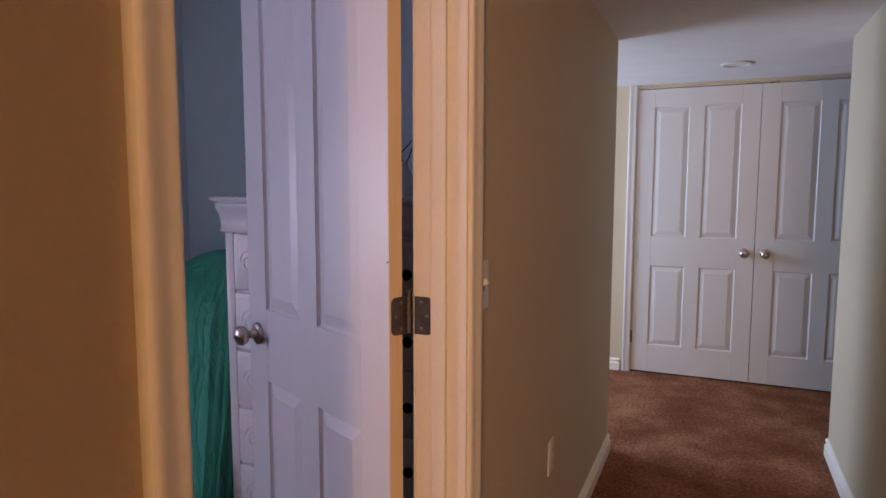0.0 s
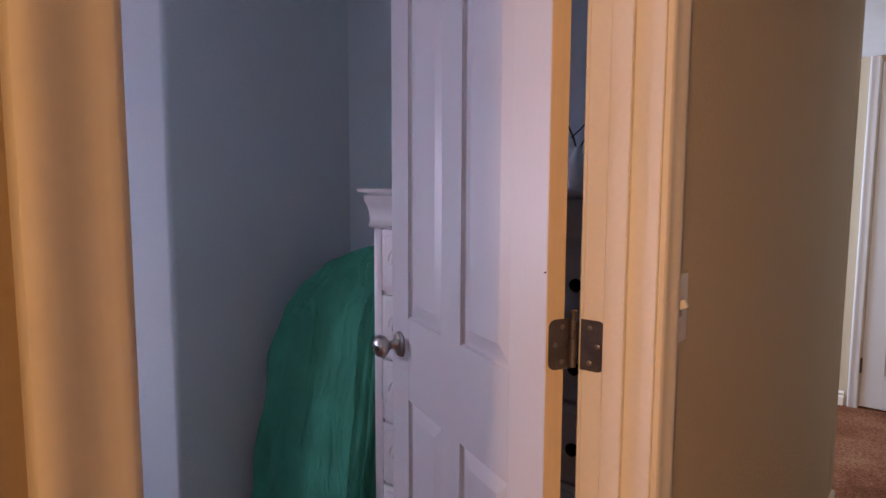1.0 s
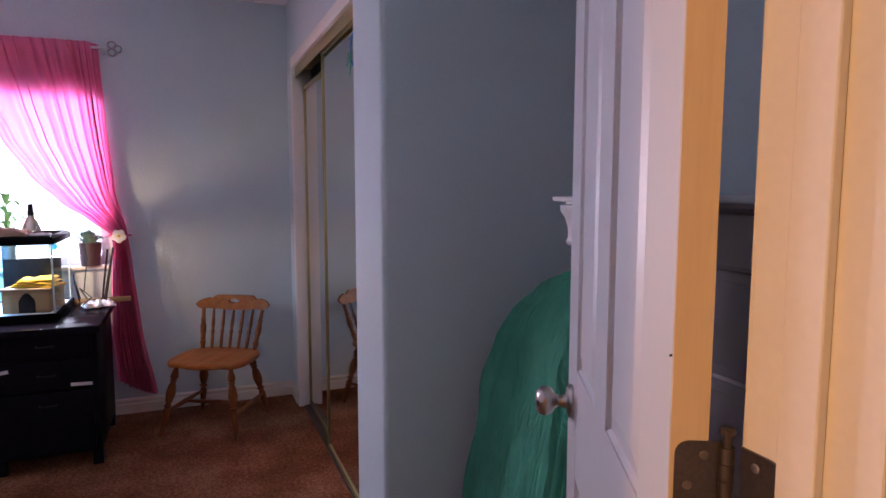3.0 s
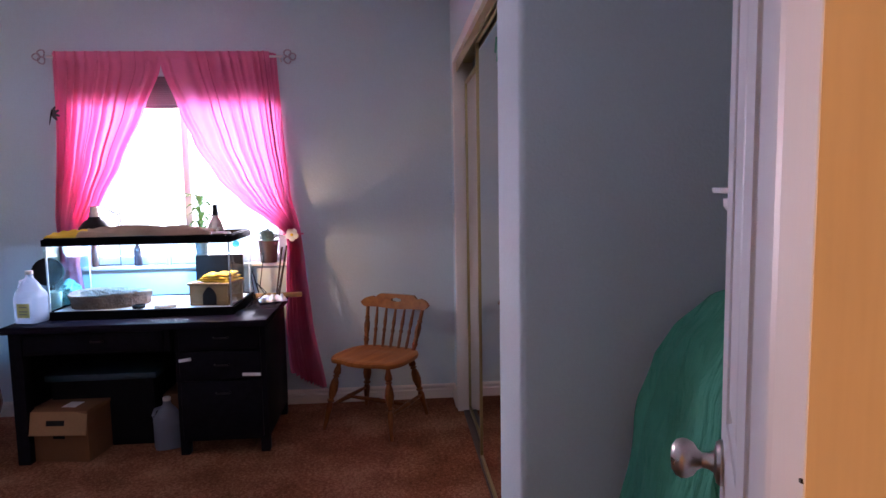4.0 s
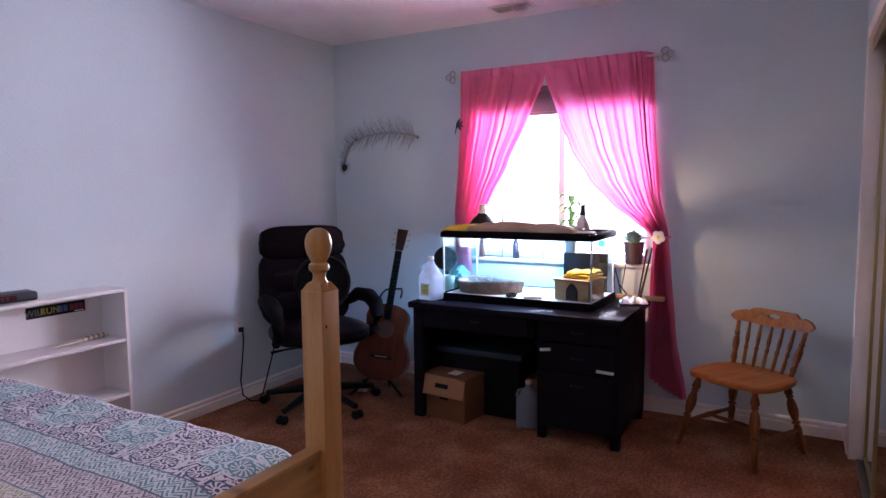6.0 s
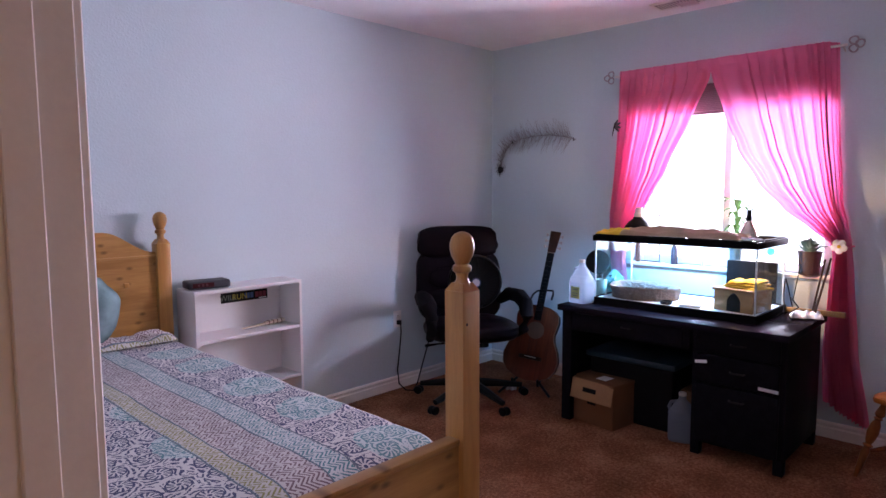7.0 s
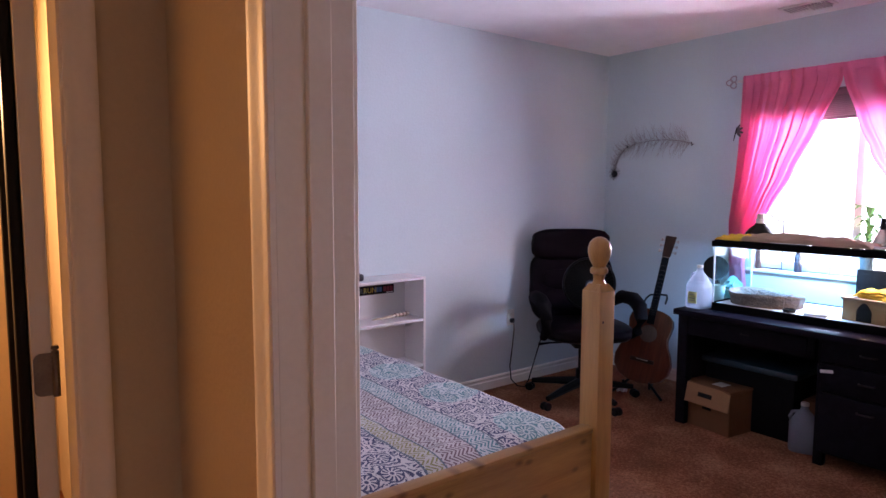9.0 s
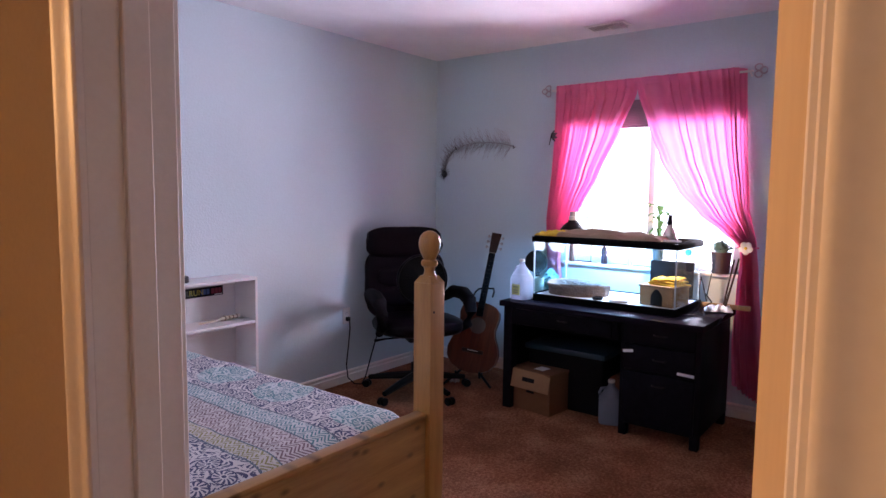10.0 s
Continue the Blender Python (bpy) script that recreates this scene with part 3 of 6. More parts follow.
part("jamb_head", block(bm_new(), (CX0 - 0.05, YC - 0.012, CH), (CX1, YC + 0.1, CH + 0.06), 0.004), TRIM, cf)
for x0, x1, y, drop in ((-2.115, CX1 - 0.014, YC + 0.034, 0.030), (CX0 + 0.002, -2.09, YC + 0.062, 0.105)):
    d = thing("mirror_door", "sliding mirror closet door in a slim brass frame", "mirror door", pose(x0, y, 0.014), kind="structure", group="closet doors")
    w, h = x1 - x0, CH - 0.014 - drop
    part("mirror_pane", block(bm_new(), (0.014, -0.003, 0.014), (w - 0.014, 0.003, h - 0.014)), MIRROR, d, "silver mirror pane")
    for lo, hi in (((0, -0.010, 0), (0.020, 0.010, h)), ((w - 0.020, -0.010, 0), (w, 0.010, h)), ((0.020, -0.010, 0), (w - 0.020, 0.010, 0.022)), ((0.020, -0.010, h - 0.022), (w - 0.020, 0.010, h))):
        part("frame_bar", block(bm_new(), lo, hi, 0.003), BRASS, d)
structure("closet_back", [((-2.9, 2.6, 0), (-1.1, 2.62, HC))], WALL_BLUE, "closet back wall", "wall")

# bathroom doorway
bf = thing("door_frame_bathroom", "white painted bathroom door frame with moulded casing", "door frame", kind="structure")
for nm, lo, hi in (("jamb", (BX0 - JT, 0.39, 0), (BX0, 0.51, 2.035)), ("jamb", (BX1, 0.39, 0), (BX1 + JT, 0.51, 2.035))):
    part(nm, block(bm_new(), lo, hi, 0.0015, 1), TRIM, bf)
casing("hall", (BX0 - 0.006, BX1 + 0.006, LC - 0.065), 0.51, 1, bf, "x")

# ---- more materials ----
m_, t_, p_ = material("printed_bedspread", 0.85, 0, 0.15)
v_ = coords(t_)


def tmath(tree, op, a, b=None, c=None):
    n = tree.nodes.new("ShaderNodeMath")
    n.operation = op
    for k, s in enumerate((a, b, c)):
        if s is None:
            continue
        if isinstance(s, (int, float)):
            n.inputs[k].default_value = s
        else:
            tree.links.new(s, n.inputs[k])
    return n.outputs[0]


def tmix(tree, fac, a, b):
    n = tree.nodes.new("ShaderNodeMix")
    n.data_type = "RGBA"
    for k, s in ((0, fac), (6, a), (7, b)):
        if isinstance(s, tuple):
            n.inputs[k].default_value = (*s, 1)
        else:
            tree.links.new(s, n.inputs[k])
    return n.outputs[2]


sep = t_.nodes.new("ShaderNodeSeparateXYZ")
t_.links.new(v_, sep.inputs[0])
X_, Y_ = sep.outputs[0], sep.outputs[1]
# flower heads with spiral scrolls of leaf strokes round them
fld = node(t_, "ShaderNodeTexNoise", Scale=13.0, Detail=2.0, Distortion=0.8)
fl2 = node(t_, "ShaderNodeTexNoise", Scale=75.0, Detail=1.0, Distortion=0.6)
cel = node(t_, "ShaderNodeTexVoronoi", Scale=2.9, Randomness=0.35)
ros = node(t_, "ShaderNodeTexVoronoi", Scale=10.5, Randomness=0.55)
for n_ in (cel, ros):
    n_.voronoi_dimensions = "2D"
for n_ in (fld, fl2, cel, ros):
    t_.links.new(v_, n_.inputs["Vector"])
rel = t_.nodes.new("ShaderNodeVectorMath")
rel.operation = "SUBTRACT"
t_.links.new(v_, rel.inputs[0])
t_.links.new(ros.outputs["Position"], rel.inputs[1])
rxy, tint = t_.nodes.new("ShaderNodeSeparateXYZ"), t_.nodes.new("ShaderNodeSeparateColor")
t_.links.new(rel.outputs[0], rxy.inputs[0])
t_.links.new(ros.outputs["Color"], tint.inputs[0])
theta = tmath(t_, "ARCTAN2", rxy.outputs[1], rxy.outputs[0])
rad = tmath(t_, "DIVIDE", ros.outputs["Distance"], 10.5)
turn_ = tmath(t_, "MULTIPLY_ADD", tmath(t_, "GREATER_THAN", tint.outputs[0], 0.5), 2.0, -1.0)
swirl = tmath(t_, "MULTIPLY_ADD", tmath(t_, "MULTIPLY", theta, 7.0), turn_, tmath(t_, "MULTIPLY_ADD", rad, 360.0, tmath(t_, "MULTIPLY", fld.outputs[0], 24.0)))
strokes = tmath(t_, "MULTIPLY", tmath(t_, "GREATER_THAN", tmath(t_, "SINE", swirl), 0.05), tmath(t_, "GREATER_THAN", fl2.outputs[0], 0.44))
petal = tmath(t_, "GREATER_THAN", tmath(t_, "SINE", tmath(t_, "MULTIPLY_ADD", theta, 11.0, tmath(t_, "MULTIPLY", rad, 160.0))), 0.0)
rim = tmath(t_, "LESS_THAN", tmath(t_, "ABSOLUTE", tmath(t_, "SUBTRACT", rad, 0.031)), 0.0020)
core = tmath(t_, "MAXIMUM", tmath(t_, "LESS_THAN", rad, 0.006), tmath(t_, "MULTIPLY", petal, tmath(t_, "GREATER_THAN", rad, 0.011)))
inrose = tmath(t_, "LESS_THAN", tmath(t_, "MULTIPLY_ADD", tmath(t_, "SINE", tmath(t_, "MULTIPLY", theta, 7.0)), 0.003, rad), 0.0285)
ink = tmath(t_, "MAXIMUM", rim, tmath(t_, "ADD", tmath(t_, "MULTIPLY", strokes, tmath(t_, "SUBTRACT", 1.0, inrose)), tmath(t_, "MULTIPLY", inrose, core)))
med = tmath(t_, "LESS_THAN", tmath(t_, "MULTIPLY_ADD", fld.outputs[0], 0.12, cel.outputs["Distance"]), 0.37)
floral = tmix(t_, tmath(t_, "MULTIPLY", ink, 0.9), (0.66, 0.645, 0.635), (0.022, 0.036, 0.120))
floral2 = tmix(t_, tmath(t_, "MULTIPLY", ink, 0.85), (0.56, 0.64, 0.64), (0.050, 0.21, 0.25))
ground = tmix(t_, med, floral, floral2)
# chevron bands along the length of the bed
zig = tmath(t_, "ABSOLUTE", tmath(t_, "SUBTRACT", tmath(t_, "FRACT", tmath(t_, "MULTIPLY", Y_, 25.0)), 0.5))
chev = tmath(t_, "GREATER_THAN", tmath(t_, "SINE", tmath(t_, "MULTIPLY_ADD", tmath(t_, "ADD", tmath(t_, "MULTIPLY_ADD", fld.outputs[0], 0.020, tmath(t_, "MULTIPLY", zig, 0.046)), X_), 400.0, 0.0)), 0.10)
chevw = tmath(t_, "MULTIPLY", chev, tmath(t_, "GREATER_THAN", fl2.outputs[0], 0.41))


def band(lo, hi):
    return tmath(t_, "MULTIPLY", tmath(t_, "GREATER_THAN", X_, lo), tmath(t_, "LESS_THAN", X_, hi))


teal_b = tmix(t_, chevw, (0.60, 0.64, 0.64), (0.10, 0.25, 0.28))
mauve_b = tmix(t_, chevw, (0.62, 0.585, 0.58), (0.21, 0.145, 0.165))
olive_b = tmix(t_, chevw, (0.60, 0.585, 0.54), (0.30, 0.29, 0.13))
col_ = tmix(t_, band(-0.135, -0.06), ground, teal_b)
col_ = tmix(t_, band(-0.055, 0.065), col_, mauve_b)
col_ = tmix(t_, band(0.070, 0.125), col_, olive_b)
for e in (-0.14, -0.0575, 0.0675, 0.13):
    col_ = tmix(t_, band(e - 0.0028, e + 0.0028), col_, (0.15, 0.20, 0.24))
t_.links.new(col_, p_.inputs["Base Color"])
wv = node(t_, "ShaderNodeTexNoise", Scale=350.0, Detail=2.0)
t_.links.new(v_, wv.inputs["Vector"])
bump(t_, p_, wv.outputs[0], 0.25, 0.001)
BEDSPREAD = m_

YELLOW = cloth("yellow_towel", (0.75, 0.48, 0.05), 0.0, 0.15, 300)
TAN_CLOTH = cloth("tan_towel", (0.37, 0.27, 0.18), 0.0, 0.2, 300)
ROCK = speckled("tan_moulded_rock", (0.150, 0.104, 0.086), 0.4, 24, 80, 0.9, 1.0, 0.012)
PAPER = plain("white_paper_liner", (0.72, 0.72, 0.74), 0.8)
GUITAR_TOP = wood("mahogany_guitar_top", (0.125, 0.031, 0.012), (0.07, 0.016, 0.007), (9, 9, 0.8), 0.42, 0.0, 5.0, 0.05, 0.12)
DARKWOOD = wood("dark_neck_wood", (0.045, 0.022, 0.015), (0.022, 0.011, 0.008), (9, 9, 1), 0.5, spec=0.12)
POT = speckled("brown_clay_pot", (0.042, 0.019, 0.017), 0.15, 8, 80, 0.7, 0.2, 0.001)
LEAF = cloth("plant_leaf_green", (0.06, 0.14, 0.045), 0.25, 0.25, 60)
SUCC = speckled("grey_green_succulent", (0.17, 0.28, 0.23), 0.2, 20, 60, 0.6, 0.1, 0.001)
BLUE = plain("dark_blue_plastic", (0.008, 0.036, 0.055), 0.5)
VINYL = speckled("white_vinyl", (0.75, 0.75, 0.76), 0.03, 5, 80, 0.35, 0.03, 0.0005)
TEAL_PL = cloth("teal_plastic_film", (0.30, 0.60, 0.60), 0.5, 0.3, 60)
SILVER = plain("silver_dome", (0.72, 0.66, 0.56), 0.25, 0.9)
LABEL = plain("yellow_green_label", (0.55, 0.62, 0.25), 0.5)
TAPE = plain("white_tape", (0.72, 0.72, 0.72), 0.6)
RED = plain("red_print", (0.20, 0.012, 0.03), 0.5)
BLUEP = plain("blue_print", (0.03, 0.09, 0.26), 0.5)
YELP = plain("yellow_print", (0.38, 0.32, 0.03), 0.5)
m_, t_, p_ = material("milky_plastic", 0.3, 0, 0.4)
p_.inputs["Base Color"].default_value = (0.40, 0.44, 0.51, 1)
tr_ = t_.nodes.new("ShaderNodeBsdfTranslucent")
tr_.inputs[0].default_value = (0.46, 0.52, 0.62, 1)
tp_ = t_.nodes.new("ShaderNodeBsdfTransparent")
tp_.inputs[0].default_value = (0.85, 0.9, 0.95, 1)
mx1, mx2 = t_.nodes.new("ShaderNodeMixShader"), t_.nodes.new("ShaderNodeMixShader")
mx1.inputs[0].default_value, mx2.inputs[0].default_value = 0.5, 0.45
t_.links.new(p_.outputs[0], mx1.inputs[1])
t_.links.new(tr_.outputs[0], mx1.inputs[2])
t_.links.new(mx1.outputs[0], mx2.inputs[1])
t_.links.new(tp_.outputs[0], mx2.inputs[2])
t_.links.new(mx2.outputs[0], t_.nodes["Material Output"].inputs[0])
MILKY = m_

# ---- the window ----
bd = structure("backdrop", [((-5.6, -5.0, -1.0), (-5.55, 6.0, 5.0))], glow("overcast_brightness", (0.88, 0.93, 1.0), 1.6), "bright hazy daylight outside the window", "sky")
win = thing("window_1", "white vinyl sliding window with bright daylight outside", "window", pose(XW, 0, 0), kind="structure")
WM = 0.333
for lo, hi in (((-0.11, WY0, WZ0), (-0.05, WY0 + 0.05, WZ1)), ((-0.11, WY1 - 0.05, WZ0), (-0.05, WY1, WZ1)), ((-0.11, WY0 + 0.05, WZ0), (-0.05, WY1 - 0.05, WZ0 + 0.05)), ((-0.11, WY0 + 0.05, WZ1 - 0.05), (-0.05, WY1 - 0.05, WZ1))):
    part("window_frame", block(bm_new(), lo, hi, 0.004), VINYL, win)
part("window_mullion", block(bm_new(), (-0.105, WM - 0.022, WZ0 + 0.05), (-0.045, WM + 0.022, WZ1 - 0.05), 0.004), VINYL, win)
for y0, y1, x in ((WY0 + 0.05, WM - 0.022, -0.085), (WM + 0.022, WY1 - 0.05, -0.075)):
    pn = part("window_pane", block(bm_new(), (x - 0.002, y0, WZ0 + 0.05), (x + 0.002, y1, WZ1 - 0.05)), GLASS, win)
    pn.visible_shadow = False
part("window_sill", block(bm_new(), (-0.05, WY0 - 0.02, WZ0 - 0.022), (0.036, WY1 + 0.02, WZ0), 0.005), TRIM, win)
bl = thing("window_blind", "brown slatted blind drawn up to the window head", "blind", pose(XW - 0.018, 0, 0))
SLAT = speckled("brown_blind_slat", (0.15, 0.13, 0.14), 0.12, 6, 60, 0.5, 0.08, 0.0005)
part("head_rail", block(bm_new(), (-0.022, WY0 + 0.01, 1.955), (0.022, WY1 - 0.01, 1.995), 0.003), SLAT, bl)
for k in range(11):
    part("slat", block(bm_new(), (-0.024, WY0 + 0.014, 1.834 + k * 0.0108), (0.024, WY1 - 0.014, 1.8438 + k * 0.0108)), SLAT, bl)
part("bottom_rail", block(bm_new(), (-0.024, WY0 + 0.014, 1.812), (0.024, WY1 - 0.014, 1.832), 0.003), SLAT, bl)

# ---- curtains and rod ----
XC = -3.012
rod = thing("curtain_rod", "white metal curtain rod with looped finials", "curtain rod", pose(XC, 0, 2.098))
part("rod", tube(bm_new(), [(0, -0.37, 0), (0, 0.30, 0.001), (0, 0.945, 0)], 0.007, 10), PLASTIC_W, rod)
for s, y in ((-1, -0.37), (1, 0.945)):
    bm = bm_new()
    for k, (cy, cz) in enumerate(((0.028, 0.016), (0.028, -0.016), (0.056, 0.0))):
        tube(bm, [(0.006 * math.cos(2 * a), y + s * (cy + 0.020 * math.cos(a)), cz * 1.25 + 0.019 * math.sin(a)) for a in [2 * math.pi * i / 14 for i in range(14)]], 0.0045, 6, True)
    part("finial", bm, plain("grey_rod_metal", (0.42, 0.36, 0.38), 0.45), rod)
    part("bracket", tube(bm_new(), [(0, y - s * 0.02, 0), (-0.04, y - s * 0.02, -0.012), (XW - XC + 0.001, y - s * 0.02, -0.02)], 0.005, 6), PLASTIC_W, rod)


def lerp(table, z):
    for (z0, a), (z1, b) in zip(table, table[1:]):
        if z0 >= z >= z1:
            k = (z0 - z) / (z0 - z1)
            k = k * k * (3 - 2 * k) * 0.35 + k * 0.65
            return a + (b - a) * k
    return table[-1][1]


def curtain(label, outer, inner, n, bottom, seed, bunch=0.8, hem=0.0):
    def at(u, v):
        z = 2.125 - v * (2.125 - bottom - hem * u)
        a, b = lerp(outer, z), lerp(inner, z)
        uu = (u + 0.02) ** bunch + 0.012 * math.sin(9 * u + seed) + 0.010 * math.sin(23 * u + 2 * seed + v * 2.5)
        width = abs(b - a)
        amp = min(0.036, 0.014 + 0.022 * max(0, 0.6 - width)) * (0.45 if z > 2.07 else 1.0)
        ph = 2 * math.pi * n * uu + seed + 0.8 * math.sin(3.1 * v + 5 * u) + 2.2 * noise.noise(Vector((u * 5, v * 1.3, seed)))
        x = XC + 0.010 + amp * math.sin(ph) + 0.4 * amp * math.sin(2.3 * ph + 1.0 + 2 * v) + (0.012 if z > 2.085 else 0)
        if z < 0.9:
            x += 0.01 * math.sin(4 * v + 7 * u)
        y = a + (b - a) * u + (b - a) / n * (0.20 + 0.13 * math.sin(11 * u + seed)) * math.cos(ph) * min(1.0, u * 12, (1 - u) * 12)
        k = max(0.0, 1 - u / 0.08)
        x += (XW + 0.006 - x) * k * k * (3 - 2 * k)
        return (x, y, z)

    return solid("curtain", sheet(bm_new(), n * 20, 90, at), PINK, label, "curtain", group="window curtains")


curtain("sheer pink curtain drawn aside behind the glass tank", [(2.125, -0.365), (1.6, -0.372), (1.2, -0.392), (0.95, -0.37), (0.5, -0.36)],
        [(2.125, 0.262), (2.03, 0.255), (1.8, 0.160), (1.5, 0.015), (1.3, -0.095), (1.15, -0.185), (1.0, -0.26), (0.9, -0.27), (0.5, -0.22)], 11, 0.62, 0.4, 0.75)
curtain("sheer pink curtain gathered by a white flower tie", [(2.125, 0.900), (1.7, 0.920), (1.3, 0.950), (1.08, 1.000), (0.9, 1.020), (0.5, 1.055), (0.1, 1.125)],
        [(2.125, 0.240), (2.03, 0.262), (1.8, 0.345), (1.6, 0.425), (1.4, 0.545), (1.25, 0.685), (1.15, 0.820), (1.07, 0.925), (1.0, 0.930), (0.8, 0.915), (0.5, 0.905), (0.1, 0.925)], 14, 0.10, 1.7, 0.48, 0.12)
fl = thing("curtain_tie", "white artificial flower clip holding the pink curtain", "curtain tie", pose(XC + 0.055, 0.965, 1.062, 0, 90, 0))
for k in range(5):
    a = 2 * math.pi * k / 5
    part("petal", lathe(bm_new(), [(0.0, -0.002), (0.017, 0.0), (0.019, 0.003), (0.012, 0.006), (0, 0.006)], 12, pose(0.021 * math.cos(a), 0.021 * math.sin(a), 0)), plain("white_petal", (0.75, 0.7, 0.7)), fl)
part("centre", lathe(bm_new(), [(0.008, 0.004), (0.009, 0.009), (0, 0.012)], 10), YELLOW, fl)
part("band", tube(bm_new(), [(0.0, 0.058 * math.cos(a), -0.052 + 0.045 * math.sin(a)) for a in [2 * math.pi * i / 20 for i in range(20)]], 0.004, 6, True), PINK, fl)
bf2 = thing("dragonfly_clip", "small dark dragonfly clip on the curtain edge", "ornament", pose(XC + 0.03, -0.355, 1.765, 0, 90, 0))
part("body", tube(bm_new(), [(0.05, -0.012, 0), (0.0, 0, 0.002), (-0.035, 0.008, 0)], [0.002, 0.0045, 0.005], 8), BLACK, bf2)
for a in (40, 75, 115, 150):
    part("wing", lathe(bm_new(), [(0.0, 0), (0.007, 0.004), (0.009, 0.025), (0.005, 0.045), (0, 0.048)], 6, pose(-0.012, 0.003, 0, -90, 0, a - 90) @ Matrix.Diagonal((1, 0.15, 1, 1))), plain("dark_wing", (0.05, 0.04, 0.05)), bf2)

# ---- feather on the wall ----
fe = thing("peacock_feather", "dried peacock feather pinned flat on the pale blue wall", "feather", pose(XW + 0.012, 0, 0))
FEA = speckled("feather_barbs", (0.27, 0.25, 0.255), 0.3, 30, 90, 0.8, 0.1, 0.0005)
stem = [(-0.69, 1.717), (-0.80, 1.745), (-0.92, 1.762), (-1.05, 1.762), (-1.16, 1.748), (-1.245, 1.727), (-1.31, 1.68), (-1.345, 1.61), (-1.362, 1.535)]
part("quill", tube(bm_new(), [(0, y, z) for y, z in stem], [0.0025, 0.0025, 0.0022, 0.002, 0.0018, 0.0016, 0.0014, 0.0012, 0.001], 6), FEA, fe)
bm = bm_new()
for k in range(280):
    s = 0.3 + k / 279 * 7.3
    i, f_ = min(int(s), 7), s - min(int(s), 7)
    y, z = stem[i][0] + (stem[i + 1][0] - stem[i][0]) * f_, stem[i][1] + (stem[i + 1][1] - stem[i][1]) * f_
    ln = random.uniform(0.04, 0.135) * (1.0 if k < 150 else 0.7)
    sg = -1 if k % 2 else 1
    dy = -random.uniform(0.02, 0.075)
    cur = random.uniform(-0.03, 0.03)
    tube(bm, [(0.002, y, z), (0.006, y + dy * 0.5 + cur, z + sg * ln * 0.55), (0.004, y + dy, z + sg * ln)], [0.0010, 0.0007, 0.0004], 4)
part("vane", bm, FEA, fe)
bm = bm_new()
for k in range(70):
    a, ln = random.uniform(0, 2 * math.pi), random.uniform(0.03, 0.062)
    tube(bm, [(0.003, -1.364, 1.523), (0.008, -1.364 + ln * 0.6 * math.cos(a), 1.523 + ln * 0.6 * math.sin(a)), (0.005, -1.364 + ln * math.cos(a + 0.2), 1.523 + ln * math.sin(a + 0.2))], [0.0012, 0.0008, 0.0004], 4)
lathe(bm, [(0.0, 0), (0.026, 0.001), (0.024, 0.004), (0, 0.006)], 16, pose(0.002, -1.364, 1.523, 0, 90, 0))
part("eye", bm, plain("feather_eye_dark", (0.012, 0.014, 0.022), 0.6), fe, "dark round feather eye")
for y, z in ((-0.705, 1.720), (-1.245, 1.728)):
    part("clip", tube(bm_new(), [(0.004, y - 0.008, z + 0.012), (0.008, y, z), (0.004, y - 0.004, z - 0.012), (0.006, y + 0.008, z - 0.006)], 0.003, 6), BLACK, fe)

# ---- ceiling vent ----
ve = thing("ceiling_vent", "white louvred ceiling air vent", "vent", pose(-2.83, 0.115, HC))
part("frame", block(bm_new(), (-0.075, -0.135, -0.008), (0.075, 0.135, -0.001), 0.003), PLASTIC_W, ve)
part("backing", block(bm_new(), (-0.05, -0.115, -0.0095), (0.05, 0.115, -0.008)), plain("dark_duct", (0.36, 0.34, 0.34)), ve)
for k in range(13):
    part("slat", block(bm_new(), (-0.05, -0.001, -0.012), (0.05, 0.001, 0.006), 0, m=pose(0, -0.108 + k * 0.018, -0.014, 62 if k < 7 else 20, 0, 0)), PLASTIC_W, ve)

# ---- desk ----
PULL = plain("dark_pull_metal", (0.028, 0.024, 0.024), 0.5, 0.8)
DX0, DX1, DY0, DY1, DZ = -2.96, -2.285, -0.318, 0.928, 0.695
desk = thing("desk", "black stained wooden desk with a drawer pedestal", "desk", pose(DX1, DY0, 0))
DW_, DD = DY1 - DY0, DX1 - DX0
part("desktop", block(bm_new(), (-DD, 0, DZ - 0.035), (0, DW_, DZ), 0.005), DESKTOP, desk)
part("apron", block(bm_new(), (-0.06, 0.07, 0.545), (-0.045, 0.77, DZ - 0.035), 0.002), BLACKWOOD, desk)
dr = part("drawer", block(bm_new(), (-0.045, 0.10, 0.555), (-0.030, 0.74, DZ - 0.045), 0.003), BLACKWOOD, desk)
part("handle", tube(bm_new(), [(-0.030, 0.40, 0.61), (-0.012, 0.405, 0.61), (-0.012, 0.455, 0.61), (-0.030, 0.46, 0.61)], 0.004, 6), PULL, dr, "dull metal handle")
for x in (-0.105, -DD + 0.03):
    part("leg", block(bm_new(), (x, 0.015, 0), (x + 0.07, 0.075, DZ - 0.035), 0.003), BLACKWOOD, desk)
part("side_panel", block(bm_new(), (-DD + 0.05, 0.03, 0.06), (-0.105, 0.045, DZ - 0.035)), BLACKWOOD, desk)
part("back_panel", block(bm_new(), (-DD + 0.03, 0.06, 0.06), (-DD + 0.045, 0.79, DZ - 0.035)), BLACKWOOD, desk)
P0, P1 = 0.782, 1.225
pe = part("pedestal", block(bm_new(), (-DD + 0.03, P0, 0.07), (-0.065, P1, DZ - 0.035), 0.003), BLACKWOOD, desk)
for y in (P0, P1 - 0.045):
    for x in (-0.115, -DD + 0.035):
        part("foot", block(bm_new(), (x, y, 0), (x + 0.05, y + 0.045, 0.07), 0.003), BLACKWOOD, desk)
